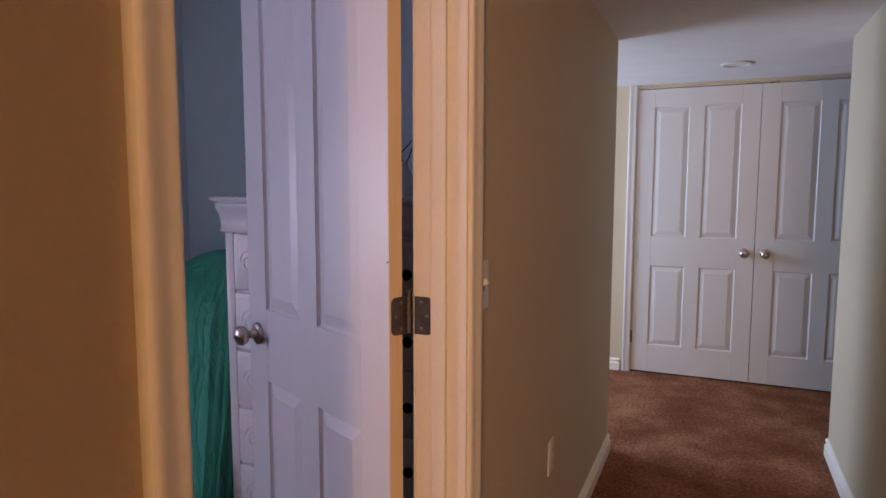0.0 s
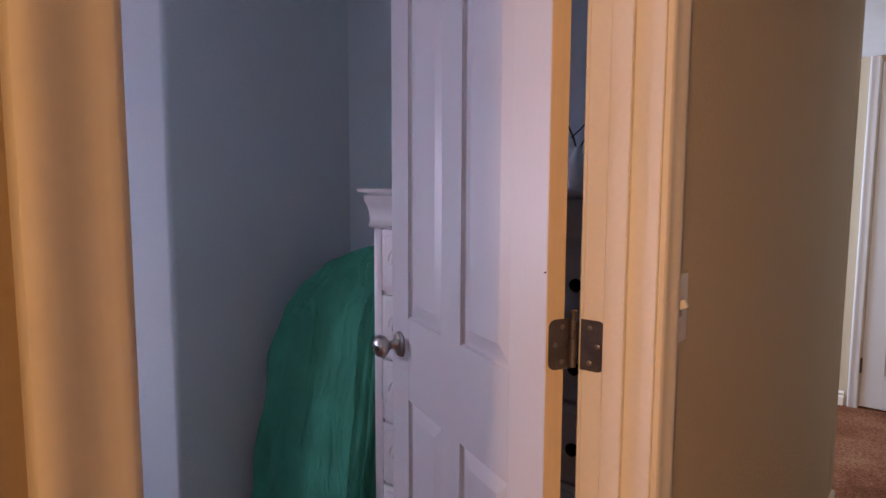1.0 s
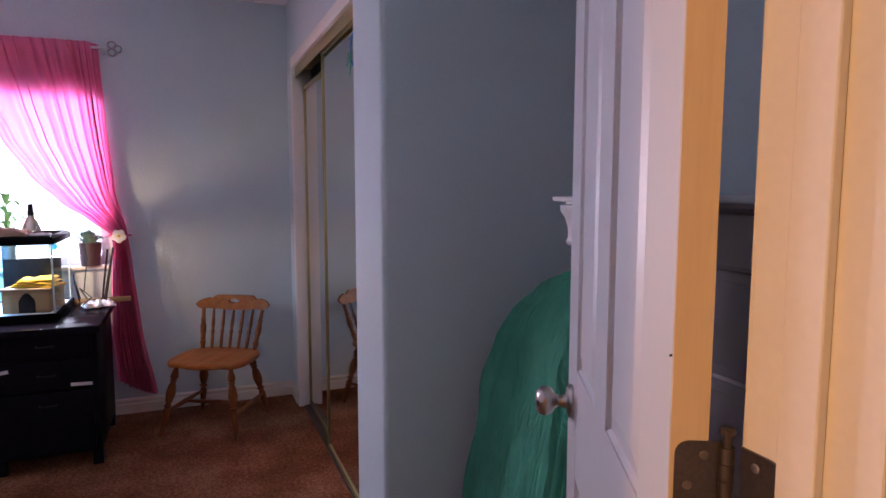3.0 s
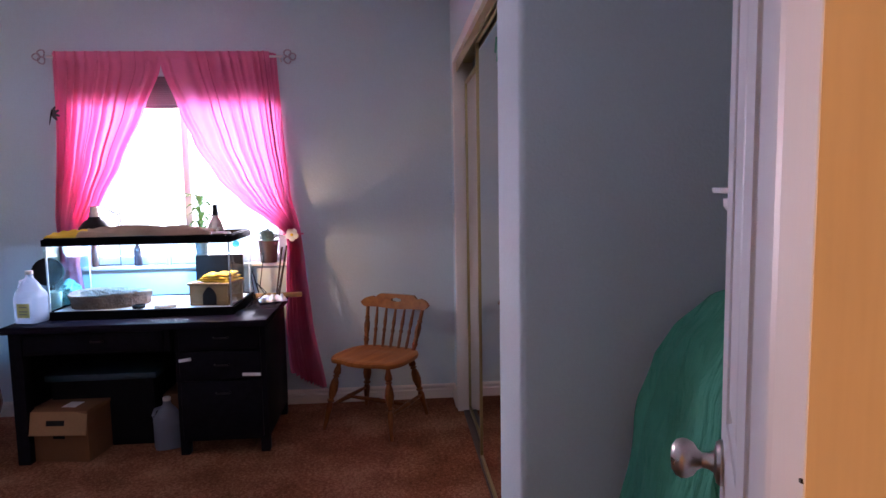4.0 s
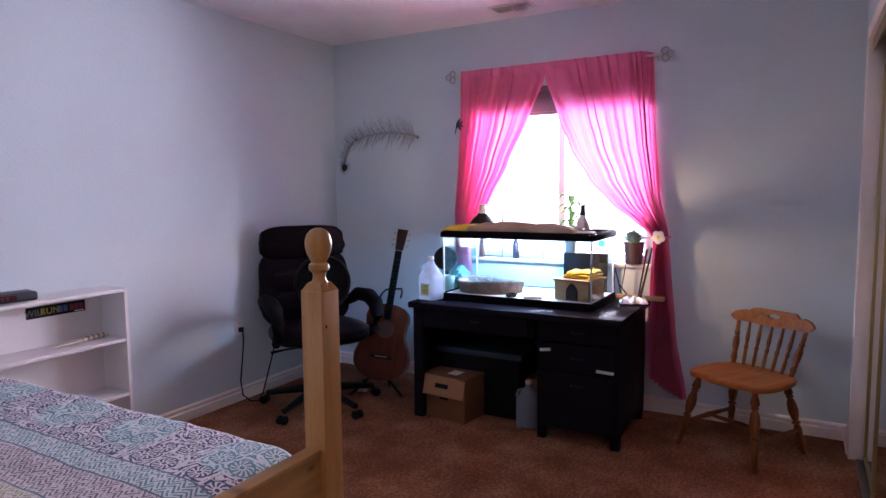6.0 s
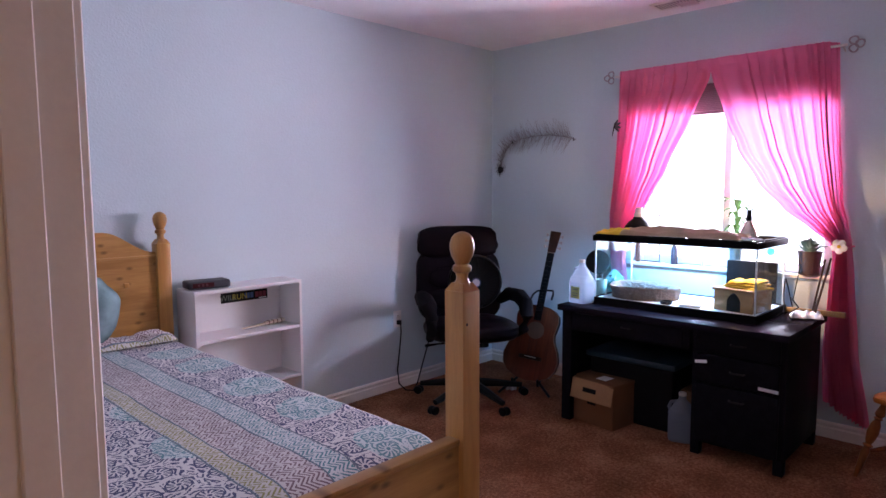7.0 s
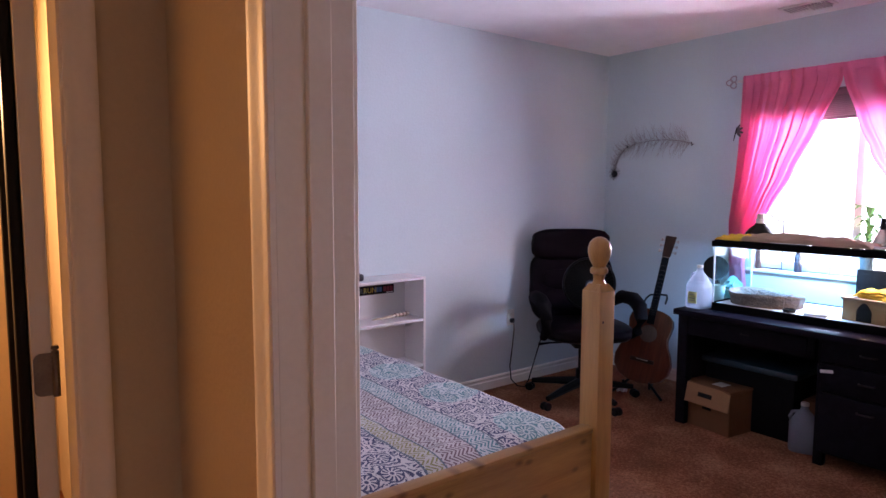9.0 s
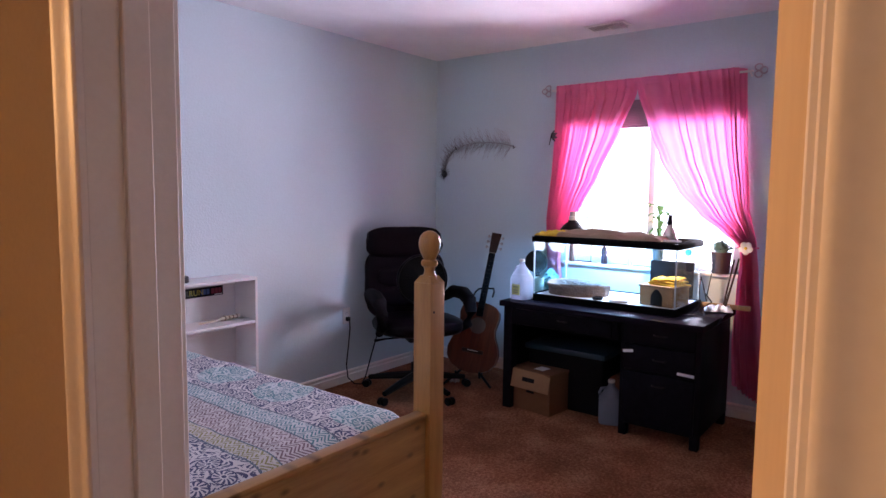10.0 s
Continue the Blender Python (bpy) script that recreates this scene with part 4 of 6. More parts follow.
for z0, z1, hz in ((0.545, 0.652, 0.605), (0.395, 0.535, 0.468), (0.085, 0.385, 0.325)):
    d = part("drawer", block(bm_new(), (-0.065, P0 + 0.025, z0), (-0.043, P1 - 0.025, z1), 0.004), BLACKWOOD, desk)
    yc = (P0 + P1) / 2 + 0.01
    part("handle", tube(bm_new(), [(-0.043, yc - 0.035, hz), (-0.024, yc - 0.03, hz), (-0.024, yc + 0.03, hz), (-0.043, yc + 0.035, hz)], 0.0045, 6), PULL, d, "dull metal handle")
part("tape_strip", block(bm_new(), (0, -0.03, -0.008), (0.001, 0.03, 0.008)), TAPE, desk, "strip of white tape", pose(-0.0425, 0.835, 0.497, 8, 0, 0))
part("tape_strip", block(bm_new(), (0, -0.045, -0.008), (0.001, 0.045, 0.008)), TAPE, desk, "strip of white tape", pose(-0.0425, 1.155, 0.413, -2, 0, 0))

# ---- glass tank ----
# left end pane: the tank light's cyan glow is put into the glass tint
GLASS_END = glass("cyan_glow_tank_glass", (0.72, 0.93, 0.93))
TX0, TX1, TY0, TY1, TZ0, TZ1 = -2.915, -2.455, -0.180, 0.730, DZ, 1.100
tank = thing("reptile_tank", "long glass reptile tank with black plastic rims", "glass tank", pose(TX0, TY0, TZ0))
TD, TW, TH = TX1 - TX0, TY1 - TY0, TZ1 - TZ0
for nm, z0, z1 in (("bottom_rim", 0.0, 0.040), ("top_rim", TH - 0.034, TH)):
    bm = bm_new()
    block(bm, (-0.006, -0.006, z0), (TD + 0.006, 0.008, z1), 0.003)
    block(bm, (-0.006, TW - 0.008, z0), (TD + 0.006, TW + 0.006, z1), 0.003)
    block(bm, (-0.006, 0.008, z0), (0.008, TW - 0.008, z1))
    block(bm, (TD - 0.008, 0.008, z0), (TD + 0.006, TW - 0.008, z1))
    part(nm, bm, MATTE, tank, "black plastic rim")
for lo, hi in (((0, 0, 0.004), (0.006, TW, TH - 0.004)), ((TD - 0.006, 0, 0.004), (TD, TW, TH - 0.004)), ((0.006, 0, 0.004), (TD - 0.006, 0.006, TH - 0.004)), ((0.006, TW - 0.006, 0.004), (TD - 0.006, TW, TH - 0.004))):
    g = part("glass_pane", block(bm_new(), lo, hi), GLASS_END if hi[1] < 0.01 else GLASS, tank)
    g.visible_shadow = False
for x, y in ((0.009, 0.009), (TD - 0.009, 0.009), (0.009, TW - 0.009), (TD - 0.009, TW - 0.009)):
    part("silicone_seam", block(bm_new(), (x - 0.004, y - 0.004, 0.036), (x + 0.004, y + 0.004, TH - 0.03), 0.002), plain("pale_silicone", (0.55, 0.62, 0.64), 0.4), tank)
part("floor_liner", block(bm_new(), (0.008, 0.008, 0.020), (TD - 0.008, TW - 0.008, 0.034)), PAPER, tank, "white paper liner")
mesh_m = glass("lid_mesh", (0.62, 0.62, 0.64))
lid = part("screen_lid", block(bm_new(), (0.010, 0.010, TH - 0.012), (TD - 0.010, TW - 0.010, TH - 0.010)), mesh_m, tank, "fine mesh screen lid")
lid.visible_shadow = False
for lo, hi in (((0.004, 0.004, TH), (TD - 0.004, 0.020, TH + 0.006)), ((0.004, TW - 0.020, TH), (TD - 0.004, TW - 0.004, TH + 0.006)), ((0.004, 0.020, TH), (0.020, TW - 0.020, TH + 0.006)), ((TD - 0.020, 0.020, TH), (TD - 0.004, TW - 0.020, TH + 0.006))):
    part("lid_frame", block(bm_new(), lo, hi, 0.002), MATTE, tank)
part("thermometer", lathe(bm_new(), [(0.020, 0), (0.020, 0.004), (0.017, 0.005), (0, 0.005)], 18, pose(0.0075, 0.832, 0.325, 0, 90, 0)), cloth("blue_dial_film", (0.05, 0.36, 0.50), 0.6, 0.2, 60), tank, "round blue thermometer")
ZF = TZ0 + 0.034


def rock_ring(u, v):
    a = 2 * math.pi * u
    wob = noise.noise(Vector((math.cos(a) * 4, math.sin(a) * 4, v * 4))) * 0.007 + noise.noise(Vector((math.cos(a) * 14, math.sin(a) * 14, v * 9))) * 0.005
    k = abs(v - 0.5) * 2
    off = (0.014 if v > 0.5 else -0.014) * min(1, k * 2.2)
    hgt = (0.074 + 0.006 * math.sin(2 * a + 0.5)) * (1 - k) ** 0.30
    flare = 1.0 - 0.12 * k + 0.05 * math.cos(3 * a + 0.6)
    return ((0.150 * flare + off + wob) * math.cos(a), (0.192 * flare + off + wob) * math.sin(a), max(hgt, 0.0))


solid("rock_basking_bowl", sheet(bm_new(), 110, 16, rock_ring), ROCK, "tan textured rock-effect oval basin inside the tank", "reptile hide", pose(-2.665, 0.030, ZF) @ Matrix.Diagonal((1, 1.08, 0.96, 1)))
solid("water_dish", lathe(bm_new(), [(0, 0), (0.030, 0), (0.034, 0.018), (0.030, 0.018), (0.026, 0.006), (0, 0.006)], 20, pose(-2.53, 0.235, ZF)), BLACK, "small round black dish in the tank", "dish")
solid("flat_stone", block(bm_new(), (-0.06, -0.055, 0), (0.06, 0.055, 0.016), 0.006), plain("pale_slate", (0.55, 0.52, 0.50), 0.8), "flat pale stone slab in the tank", "stone", pose(-2.56, 0.365, ZF, 0, 0, 12))
hide = thing("wooden_hide", "small wooden hide box with a dark arched opening", "reptile hide", pose(-2.63, 0.606, ZF, 0, 0, -10) @ Matrix.Diagonal((1.15, 1.1, 1.12, 1)))
HW = wood("tan_box_wood", (0.36, 0.21, 0.085), (0.24, 0.13, 0.05), (9, 1, 9), 0.6)
part("box", block(bm_new(), (-0.085, -0.095, 0), (0.085, 0.095, 0.095), 0.004), HW, hide)
part("roof_board", block(bm_new(), (-0.092, -0.102, 0.095), (0.092, 0.102, 0.107), 0.003), HW, hide)
bm = bm_new()
arch = [(-0.033, 0.0)] + [(-0.033 + 0.066 * k / 10, 0.050 + 0.036 * math.sin(math.pi * k / 10)) for k in range(11)] + [(0.033, 0.0)]
fr_, bk_ = [[bm.verts.new((x, 0.005 + y, z + 0.003)) for y, z in arch] for x in (0.0875, 0.080)]
bm.faces.new(fr_)
for k in range(len(arch)):
    bm.faces.new((fr_[k], fr_[(k + 1) % len(arch)], bk_[(k + 1) % len(arch)], bk_[k]))
part("opening", bm, BLACK, hide, "dark arched opening")


def drape(w, d, base, amp, seed, fx=9.0):
    def at(u, v):
        x, y = (v - 0.5) * d, (u - 0.5) * w
        n = noise.noise(Vector((u * fx, v * 4, seed)))
        n2 = noise.noise(Vector((u * fx * 2.4, v * 8, seed + 5)))
        rim = min(1, min(v, 1 - v) * 7) ** 0.5 * min(1, min(u, 1 - u) * 14) ** 0.5
        return (x + 0.02 * noise.noise(Vector((u * 4, seed, 1))), y, base + amp * rim * (0.9 + 0.75 * n + 0.4 * n2))
    return sheet(bm_new(), 60, 24, at, 0.006)


for k in range(3):
    solid("folded_cloth", drape(0.185 - 0.012 * k, 0.16 - 0.01 * k, 0.004, 0.010, 2.0 + k, 3), YELLOW, "folded yellow cloth lying on the wooden hide", "cloth", pose(-2.635, 0.628, ZF + 0.121 + 0.013 * k, 3 * k - 2, 0, 8 * k - 16), group="yellow cloths")
solid("towel", drape(0.66, 0.17, 0.003, 0.034, 7.0, 3.5), TAN_CLOTH, "long rumpled tan towel across the tank lid", "towel", pose(-2.56, 0.29, TZ1 + 0.006, 0, 0, 2))
solid("yellow_towel", drape(0.26, 0.15, 0.003, 0.026, 11.0, 2.5), YELLOW, "folded yellow towel on the tank lid", "towel", pose(-2.55, -0.055, TZ1 + 0.004, 0, 0, -4))


def dome_lamp(m, label, mat, r, h, cap):
    th = thing("dome_lamp", label, "lamp", m)
    part("shade", lathe(bm_new(), [(r, 0), (r * 1.02, 0.004), (r * 0.96, h * 0.3), (r * 0.72, h * 0.62), (r * 0.42, h * 0.86), (r * 0.36, h), (r * 0.30, h), (r * 0.38, h * 0.8), (r * 0.66, h * 0.58), (r * 0.9, h * 0.28), (r * 0.95, 0.002)], 24), mat, th)
    part("socket", lathe(bm_new(), [(r * 0.34, h), (r * 0.34, h * 1.25), (r * 0.28, h * 1.30), (r * 0.26, h * 1.62), (r * 0.16, h * 1.68), (0, h * 1.68)], 18), cap, th)
    part("bulb", lathe(bm_new(), [(0, h * 0.25), (r * 0.25, h * 0.3), (r * 0.36, h * 0.5), (r * 0.25, h * 0.75), (0, h * 0.8)], 14), glow(label[:8] + "_bulb", (1.0, 0.85, 0.6), 3.0), th)
    return th


dl1 = dome_lamp(pose(-2.80, -0.075, TZ1 + 0.012), "black dome lamp with a grey socket on the tank lid", BLACK, 0.085, 0.085, plain("grey_socket", (0.45, 0.45, 0.47), 0.4))
part("clamp", tube(bm_new(), [(0, 0.03, 0.13), (0.0, 0.06, 0.135), (0.0, 0.10, 0.105), (0, 0.135, 0.105), (0, 0.14, 0.0)], 0.004, 6), HINGE, dl1)
dl2 = dome_lamp(pose(-2.70, 0.60, TZ1 + 0.010), "small silver dome basking lamp on the tank lid", SILVER, 0.045, 0.085, BLACK)
part("cord", tube(bm_new(), [(0, 0, 0.14), (0.0, 0.04, 0.15), (-0.04, 0.12, 0.12), (-0.10, 0.20, 0.02), (-0.13, 0.22, -0.15), (-0.10, 0.20, -0.33)], 0.003, 6), BLACK, dl2)
lamp("basking_bulb", "POINT", pose(-2.68, 0.58, TZ1 - 0.04), 9.5, (1.0, 0.72, 0.40), 0.02)
lamp("tank_tube", "AREA", look((-2.78, 0.15, TZ1 - 0.02), (-2.84, 0.15, 0.7)), 19.0, (0.16, 0.56, 1.0), 0.5, 0.05)

# ---- things on the desk and the sill ----
def gallon_jug(m, label, labelled):
    th = thing("gallon_jug", label, "jug", m)
    bm = bm_new()

    def at(u, v):
        a = 2 * math.pi * u
        table = [(0, 0.0), (0.004, 0.072), (0.02, 0.076), (0.13, 0.076), (0.165, 0.068), (0.20, 0.046), (0.222, 0.026), (0.232, 0.021), (0.25, 0.021)]
        z = 0.25 * v
        r = 0.0
        for (z0, r0), (z1, r1) in zip(table, table[1:]):
            if z0 <= z <= z1 + 1e-9:
                r = r0 + (r1 - r0) * (z - z0) / (z1 - z0)
        c, s = math.cos(a), math.sin(a)
        q = (abs(c) ** 4 + abs(s) ** 4) ** -0.25 if z < 0.17 else 1.0
        k = max(0, min(1, (0.19 - z) / 0.05))
        q = 1 + (q - 1) * k
        return (r * q * c, r * q * s, z)

    sheet(bm, 40, 50, at)
    part("body", bm, MILKY, th)
    part("handle", tube(bm_new(), [(0, -0.030, 0.212), (0, -0.062, 0.205), (0, -0.074, 0.175), (0, -0.070, 0.140)], 0.010, 8), MILKY, th)
    part("cap", lathe(bm_new(), [(0.021, 0.246), (0.022, 0.248), (0.022, 0.262), (0.019, 0.264), (0, 0.264)], 20), PLASTIC_W, th)
    if labelled:
        part("label", block(bm_new(), (0.0745, -0.035, 0.035), (0.0765, 0.045, 0.105), 0.0005), LABEL, th, "yellow-green paper label")
        for z in (0.052, 0.066, 0.088):
            part("print_bar", block(bm_new(), (0.0766, -0.022, z - 0.003), (0.0768, 0.030, z + 0.003)), plain("label_ink", (0.2, 0.28, 0.2)), th)
    return th


gallon_jug(pose(-2.415, -0.232, DZ, 0, 0, -10) @ Matrix.Diagonal((0.82, 0.82, 0.98, 1)), "translucent plastic gallon jug with a green label", True)
gallon_jug(pose(-2.485, 0.362, 0, 0, 0, 20) @ Matrix.Diagonal((0.92, 0.92, 1, 1)), "translucent plastic gallon jug on the carpet under the desk", False)
solid("round_speaker", lathe(bm_new(), [(0, -0.03), (0.06, -0.03), (0.075, -0.01), (0.075, 0.02), (0.05, 0.03), (0, 0.03)], 24, pose(-2.70, -0.290, DZ + 0.215, 0, 78, 15)), BLACK, "black round lamp head behind the jug", "lamp")
solid("speaker_base", block(bm_new(), (-2.735, -0.306, DZ), (-2.700, -0.274, DZ + 0.16), 0.006), BLACK, "black stand behind the jug", "stand")
ST = XW + 0.020


def plant_pot(m, label, mat, r0, r1, h):
    th = thing("potted_plant", label, "plant", m)
    part("pot", lathe(bm_new(), [(0, 0), (r0, 0), (r1, h), (r1 * 1.06, h), (r1 * 1.06, h + 0.006), (r1 * 0.9, h + 0.006), (r1 * 0.86, h - 0.01), (0, h - 0.012)], 22), mat, th)
    return th


def blade(bm, root, tip, width, bend, n=5):
    """A pointed leaf from root to tip, bent outwards."""
    root, tip = Vector(root), Vector(tip)
    side = (tip - root).cross(Vector((0, 0, 1)))
    side = side.normalized() if side.length > 1e-4 else Vector((1, 0, 0))
    rows = []
    for k in range(n + 1):
        s = k / n
        c = root.lerp(tip, s) + Vector((0, 0, bend * math.sin(math.pi * s)))
        w = width * math.sin(math.pi * (0.12 + 0.88 * s)) ** 0.7 if s < 1 else 0.0005
        rows.append((bm.verts.new(c - side * w), bm.verts.new(c + Vector((0, 0, -w * 0.35))), bm.verts.new(c + side * w)))
    for a, b in zip(rows, rows[1:]):
        bm.faces.new((a[0], a[1], b[1], b[0]))
        bm.faces.new((a[1], a[2], b[2], b[1]))


p1 = plant_pot(pose(ST + 0.0, 0.808, WZ0), "grey-green succulent in a brown clay pot on the sill", POT, 0.048, 0.060, 0.125)
for k in range(90):
    a, t = random.uniform(0, 6.28), random.uniform(0.25, 1.0)
    bm = bm_new()
    blade(bm, (0.02 * math.cos(a), 0.02 * math.sin(a), 0.125), (0.094 * t * math.cos(a), 0.094 * t * math.sin(a), 0.136 + 0.062 * (1.05 - t * t) + random.uniform(-0.012, 0.014)), 0.012, 0.016)
    part("leaf", bm, SUCC, p1)
p2 = plant_pot(pose(ST + 0.0, 0.417, WZ0), "small leafy plant in a dark pot on the sill", plain("dark_pot", (0.05, 0.08, 0.09)), 0.030, 0.038, 0.125)
part("stem", tube(bm_new(), [(0, 0, 0.11), (0.004, -0.008, 0.20), (0, 0.004, 0.36)], 0.003, 6), LEAF, p2)
for k in range(22):
    a, z = k * 2.4, 0.17 + 0.0110 * k
    bm = bm_new()
    blade(bm, (0, 0, z), (0.05 * math.cos(a), random.uniform(0.07, 0.15) * math.sin(a), z + random.uniform(-0.05, 0.06)), 0.019, 0.03)
    part("leaf", bm, LEAF, p2)
for y, h, r, mat, lab in ((0.045, 0.150, 0.022, plain("dark_glass_bottle", (0.05, 0.03, 0.04), 0.2), "small dark patterned bottle on the sill"), (0.225, 0.115, 0.013, plain("pale_glass_bottle", (0.45, 0.5, 0.5), 0.15), "small pale glass bottle on the sill"), (-0.20, 0.16, 0.018, plain("brown_glass_bottle", (0.12, 0.06, 0.05), 0.25), "small brown bottle on the sill")):
    bo = thing("bottle", lab, "bottle", pose(ST, y, WZ0), group="bottles on the sill")
    part("body", lathe(bm_new(), [(0, 0), (r, 0), (r, h * 0.62), (r * 0.7, h * 0.75), (r * 0.4, h * 0.8), (r * 0.4, h * 0.88), (0, h * 0.88)], 16), mat, bo)
    part("cap", lathe(bm_new(), [(r * 0.5, h * 0.88), (r * 0.5, h), (0, h)], 14), PLASTIC_W, bo)
bag = bm_new()
sheet(bag, 30, 20, lambda u, v: (0.06 * math.sin(math.pi * v) * math.cos(6.283 * u) * (1 + 0.6 * noise.noise(Vector((math.cos(6.283 * u) * 3, v * 9, math.sin(6.283 * u) * 3)))), 0.085 * math.sin(math.pi * v) ** 0.7 * math.sin(6.283 * u) * (1 + 0.6 * noise.noise(Vector((math.cos(6.283 * u) * 3, v * 9, math.sin(6.283 * u) * 3 + 7)))), 0.17 * v))
solid("plastic_bag", bag, TEAL_PL, "crumpled teal plastic bag behind the tank", "bag", pose(-2.83, -0.248, DZ) @ Matrix.Diagonal((1.15, 0.62, 0.95, 1)))
solid("cup", lathe(bm_new(), [(0, 0), (0.032, 0), (0.042, 0.115), (0.039, 0.115), (0.031, 0.004), (0, 0.004)], 20, pose(-2.66, -0.250, DZ)), PLASTIC_W, "white plastic cup beside the tank", "cup")
solid("picture_frame", block(bm_new(), (-0.008, -0.135, 0), (0.008, 0.135, 0.26), 0.003), speckled("matte_black_board", (0.006, 0.006, 0.007), 0.2, 10, 60, 0.9, 0.1, 0.0005, spec=0.05), "dark framed panel leaning behind the tank", "picture frame", pose(-2.930, 0.545, DZ, 0, -3, 0))
solid("wood_strip", block(bm_new(), (-0.012, -0.17, 0), (0.012, 0.17, 0.028), 0.003), HW, "pale wooden strip lying on the desk", "wood strip", pose(-2.925, 0.845, DZ, 0, 0, 2))
solid("crumpled_paper", drape(0.15, 0.12, 0.006, 0.022, 21.0, 5), PAPER, "crumpled white paper on the desk corner", "paper", pose(-2.80, 0.865, DZ + 0.002, 0, 0, 20))
for k, (a, b) in enumerate((((-2.86, 0.875, DZ), (-2.955, 0.905, 0.99)), ((-2.84, 0.885, DZ), (-2.95, 0.925, 0.95)), ((-2.82, 0.895, DZ), (-2.94, 0.935, 1.00)))):
    solid("stick", tube(bm_new(), [a, ((a[0] + b[0]) / 2, (a[1] + b[1]) / 2, (a[2] + b[2]) / 2), b], 0.0055, 7), DARKWOOD, "thin dark stick leaning by the curtain", "stick", group="leaning sticks")
solid("cable", tube(bm_new(), [(-2.60, 0.76, DZ + 0.004), (-2.66, 0.80, DZ + 0.05), (-2.76, 0.765, DZ + 0.13), (-2.86, 0.745, DZ + 0.19), (-2.94, 0.735, DZ + 0.14), (-2.95, 0.765, DZ + 0.004)], 0.0035, 7), BLACK, "black lamp cable looping over the desk", "cable")
solid("cable", tube(bm_new(), [(-2.70, 0.78, DZ + 0.004), (-2.76, 0.84, DZ + 0.06), (-2.84, 0.775, DZ + 0.10), (-2.93, 0.80, DZ + 0.02), (-2.95, 0.85, DZ + 0.004)], 0.003, 7), BLACK, "thin black cable on the desk", "cable")

ws = thing("wire_stand", "thin dark wire plant stand on the window sill", "plant stand", pose(ST - 0.036, -0.150, WZ0))
for y in (-0.08, 0.08):
    part("upright", tube(bm_new(), [(0, y, 0), (0, y, 0.16), (0, y, 0.31)], 0.0028, 6), DARKWOOD, ws)
for z in (0.004, 0.16, 0.305):
    part("crossbar", tube(bm_new(), [(0, -0.08, z), (0, 0, z), (0, 0.08, z)], 0.0028, 6), DARKWOOD, ws)
solid("paper_slip", drape(0.11, 0.05, 0.001, 0.008, 41.0, 3), PAPER, "small white paper slip on the tank lid", "paper", pose(-2.56, 0.655, TZ1 + 0.006, 0, 0, 6))
solid("tissue", drape(0.07, 0.05, 0.002, 0.035, 51.0, 3), PAPER, "crumpled white tissue on the carpet by the guitar", "tissue", pose(-2.55, -0.86, 0.001, 0, 0, 30))

# ---- under the desk ----
cb = thing("cardboard_box", "brown cardboard storage box with a drooping lid flap", "cardboard box", pose(-2.345, -0.115, 0, 0, 0, -8))
part("body", block(bm_new(), (-0.32, -0.15, 0), (0, 0.15, 0.245), 0.003), CARDBOARD, cb)
part("lid", block(bm_new(), (-0.33, -0.155, 0.245), (0.004, 0.155, 0.262), 0.003), CARDBOARD, cb)
fp = part("flap", block(bm_new(), (0.0, -0.155, -0.115), (0.005, 0.155, 0), 0.002), speckled("pale_cardboard", (0.31, 0.16, 0.070), 0.1, 4, 90, 0.8, 0.1, 0.0008), cb, "paler cardboard lid flap", pose(0.004, 0, 0.258, 0, -14, 3))
part("hand_hole", block(bm_new(), (0.0052, -0.045, -0.068), (0.0062, 0.045, -0.042), 0), BLACK, fp)
part("hand_hole", block(bm_new(), (0.0, -0.030, 0.118), (0.0012, 0.030, 0.140)), BLACK, cb)
part("sticker", block(bm_new(), (-0.13, -0.01, 0.2622), (-0.05, 0.06, 0.2632)), TAPE, cb, "white paper sticker")
bb = thing("storage_bin", "black storage bin with a dark blue lid under the desk", "storage bin", pose(-2.68, 0.03, 0))
part("body", block(bm_new(), (-0.18, -0.26, 0), (0.16, 0.26, 0.36), 0.012), speckled("dull_black_plastic", (0.006, 0.006, 0.008), 0.2, 8, 60, 0.8, 0.1, 0.0005, spec=0.1), bb)
part("lid", block(bm_new(), (-0.20, -0.28, 0.36), (0.18, 0.28, 0.395), 0.008), BLUE, bb, "dark blue plastic lid")
solid("small_carton", block(bm_new(), (-2.86, 0.30, 0), (-2.60, 0.44, 0.24), 0.003), CARDBOARD, "brown carton standing under the desk", "cardboard box")

# ---- guitar ----
gt = thing("acoustic_guitar", "mahogany acoustic guitar leaning beside the desk", "guitar", pose(-2.60, -0.765, 0.075, 0, -15, 26) @ pose(0, 0, 0, -8.5, 0, 0) @ Matrix.Diagonal((1.05, 1.05, 1.05, 1)))


def outline(z):
    pts = [(0.0, 0.0), (0.01, 0.075), (0.04, 0.135), (0.09, 0.170), (0.15, 0.178), (0.21, 0.160), (0.27, 0.130), (0.31, 0.122), (0.35, 0.130), (0.40, 0.138), (0.44, 0.130), (0.47, 0.100), (0.485, 0.055), (0.49, 0.0)]
    for (z0, r0), (z1, r1) in zip(pts, pts[1:]):
        if z0 <= z <= z1:
            return r0 + (r1 - r0) * (z - z0) / (z1 - z0)
    return 0.0


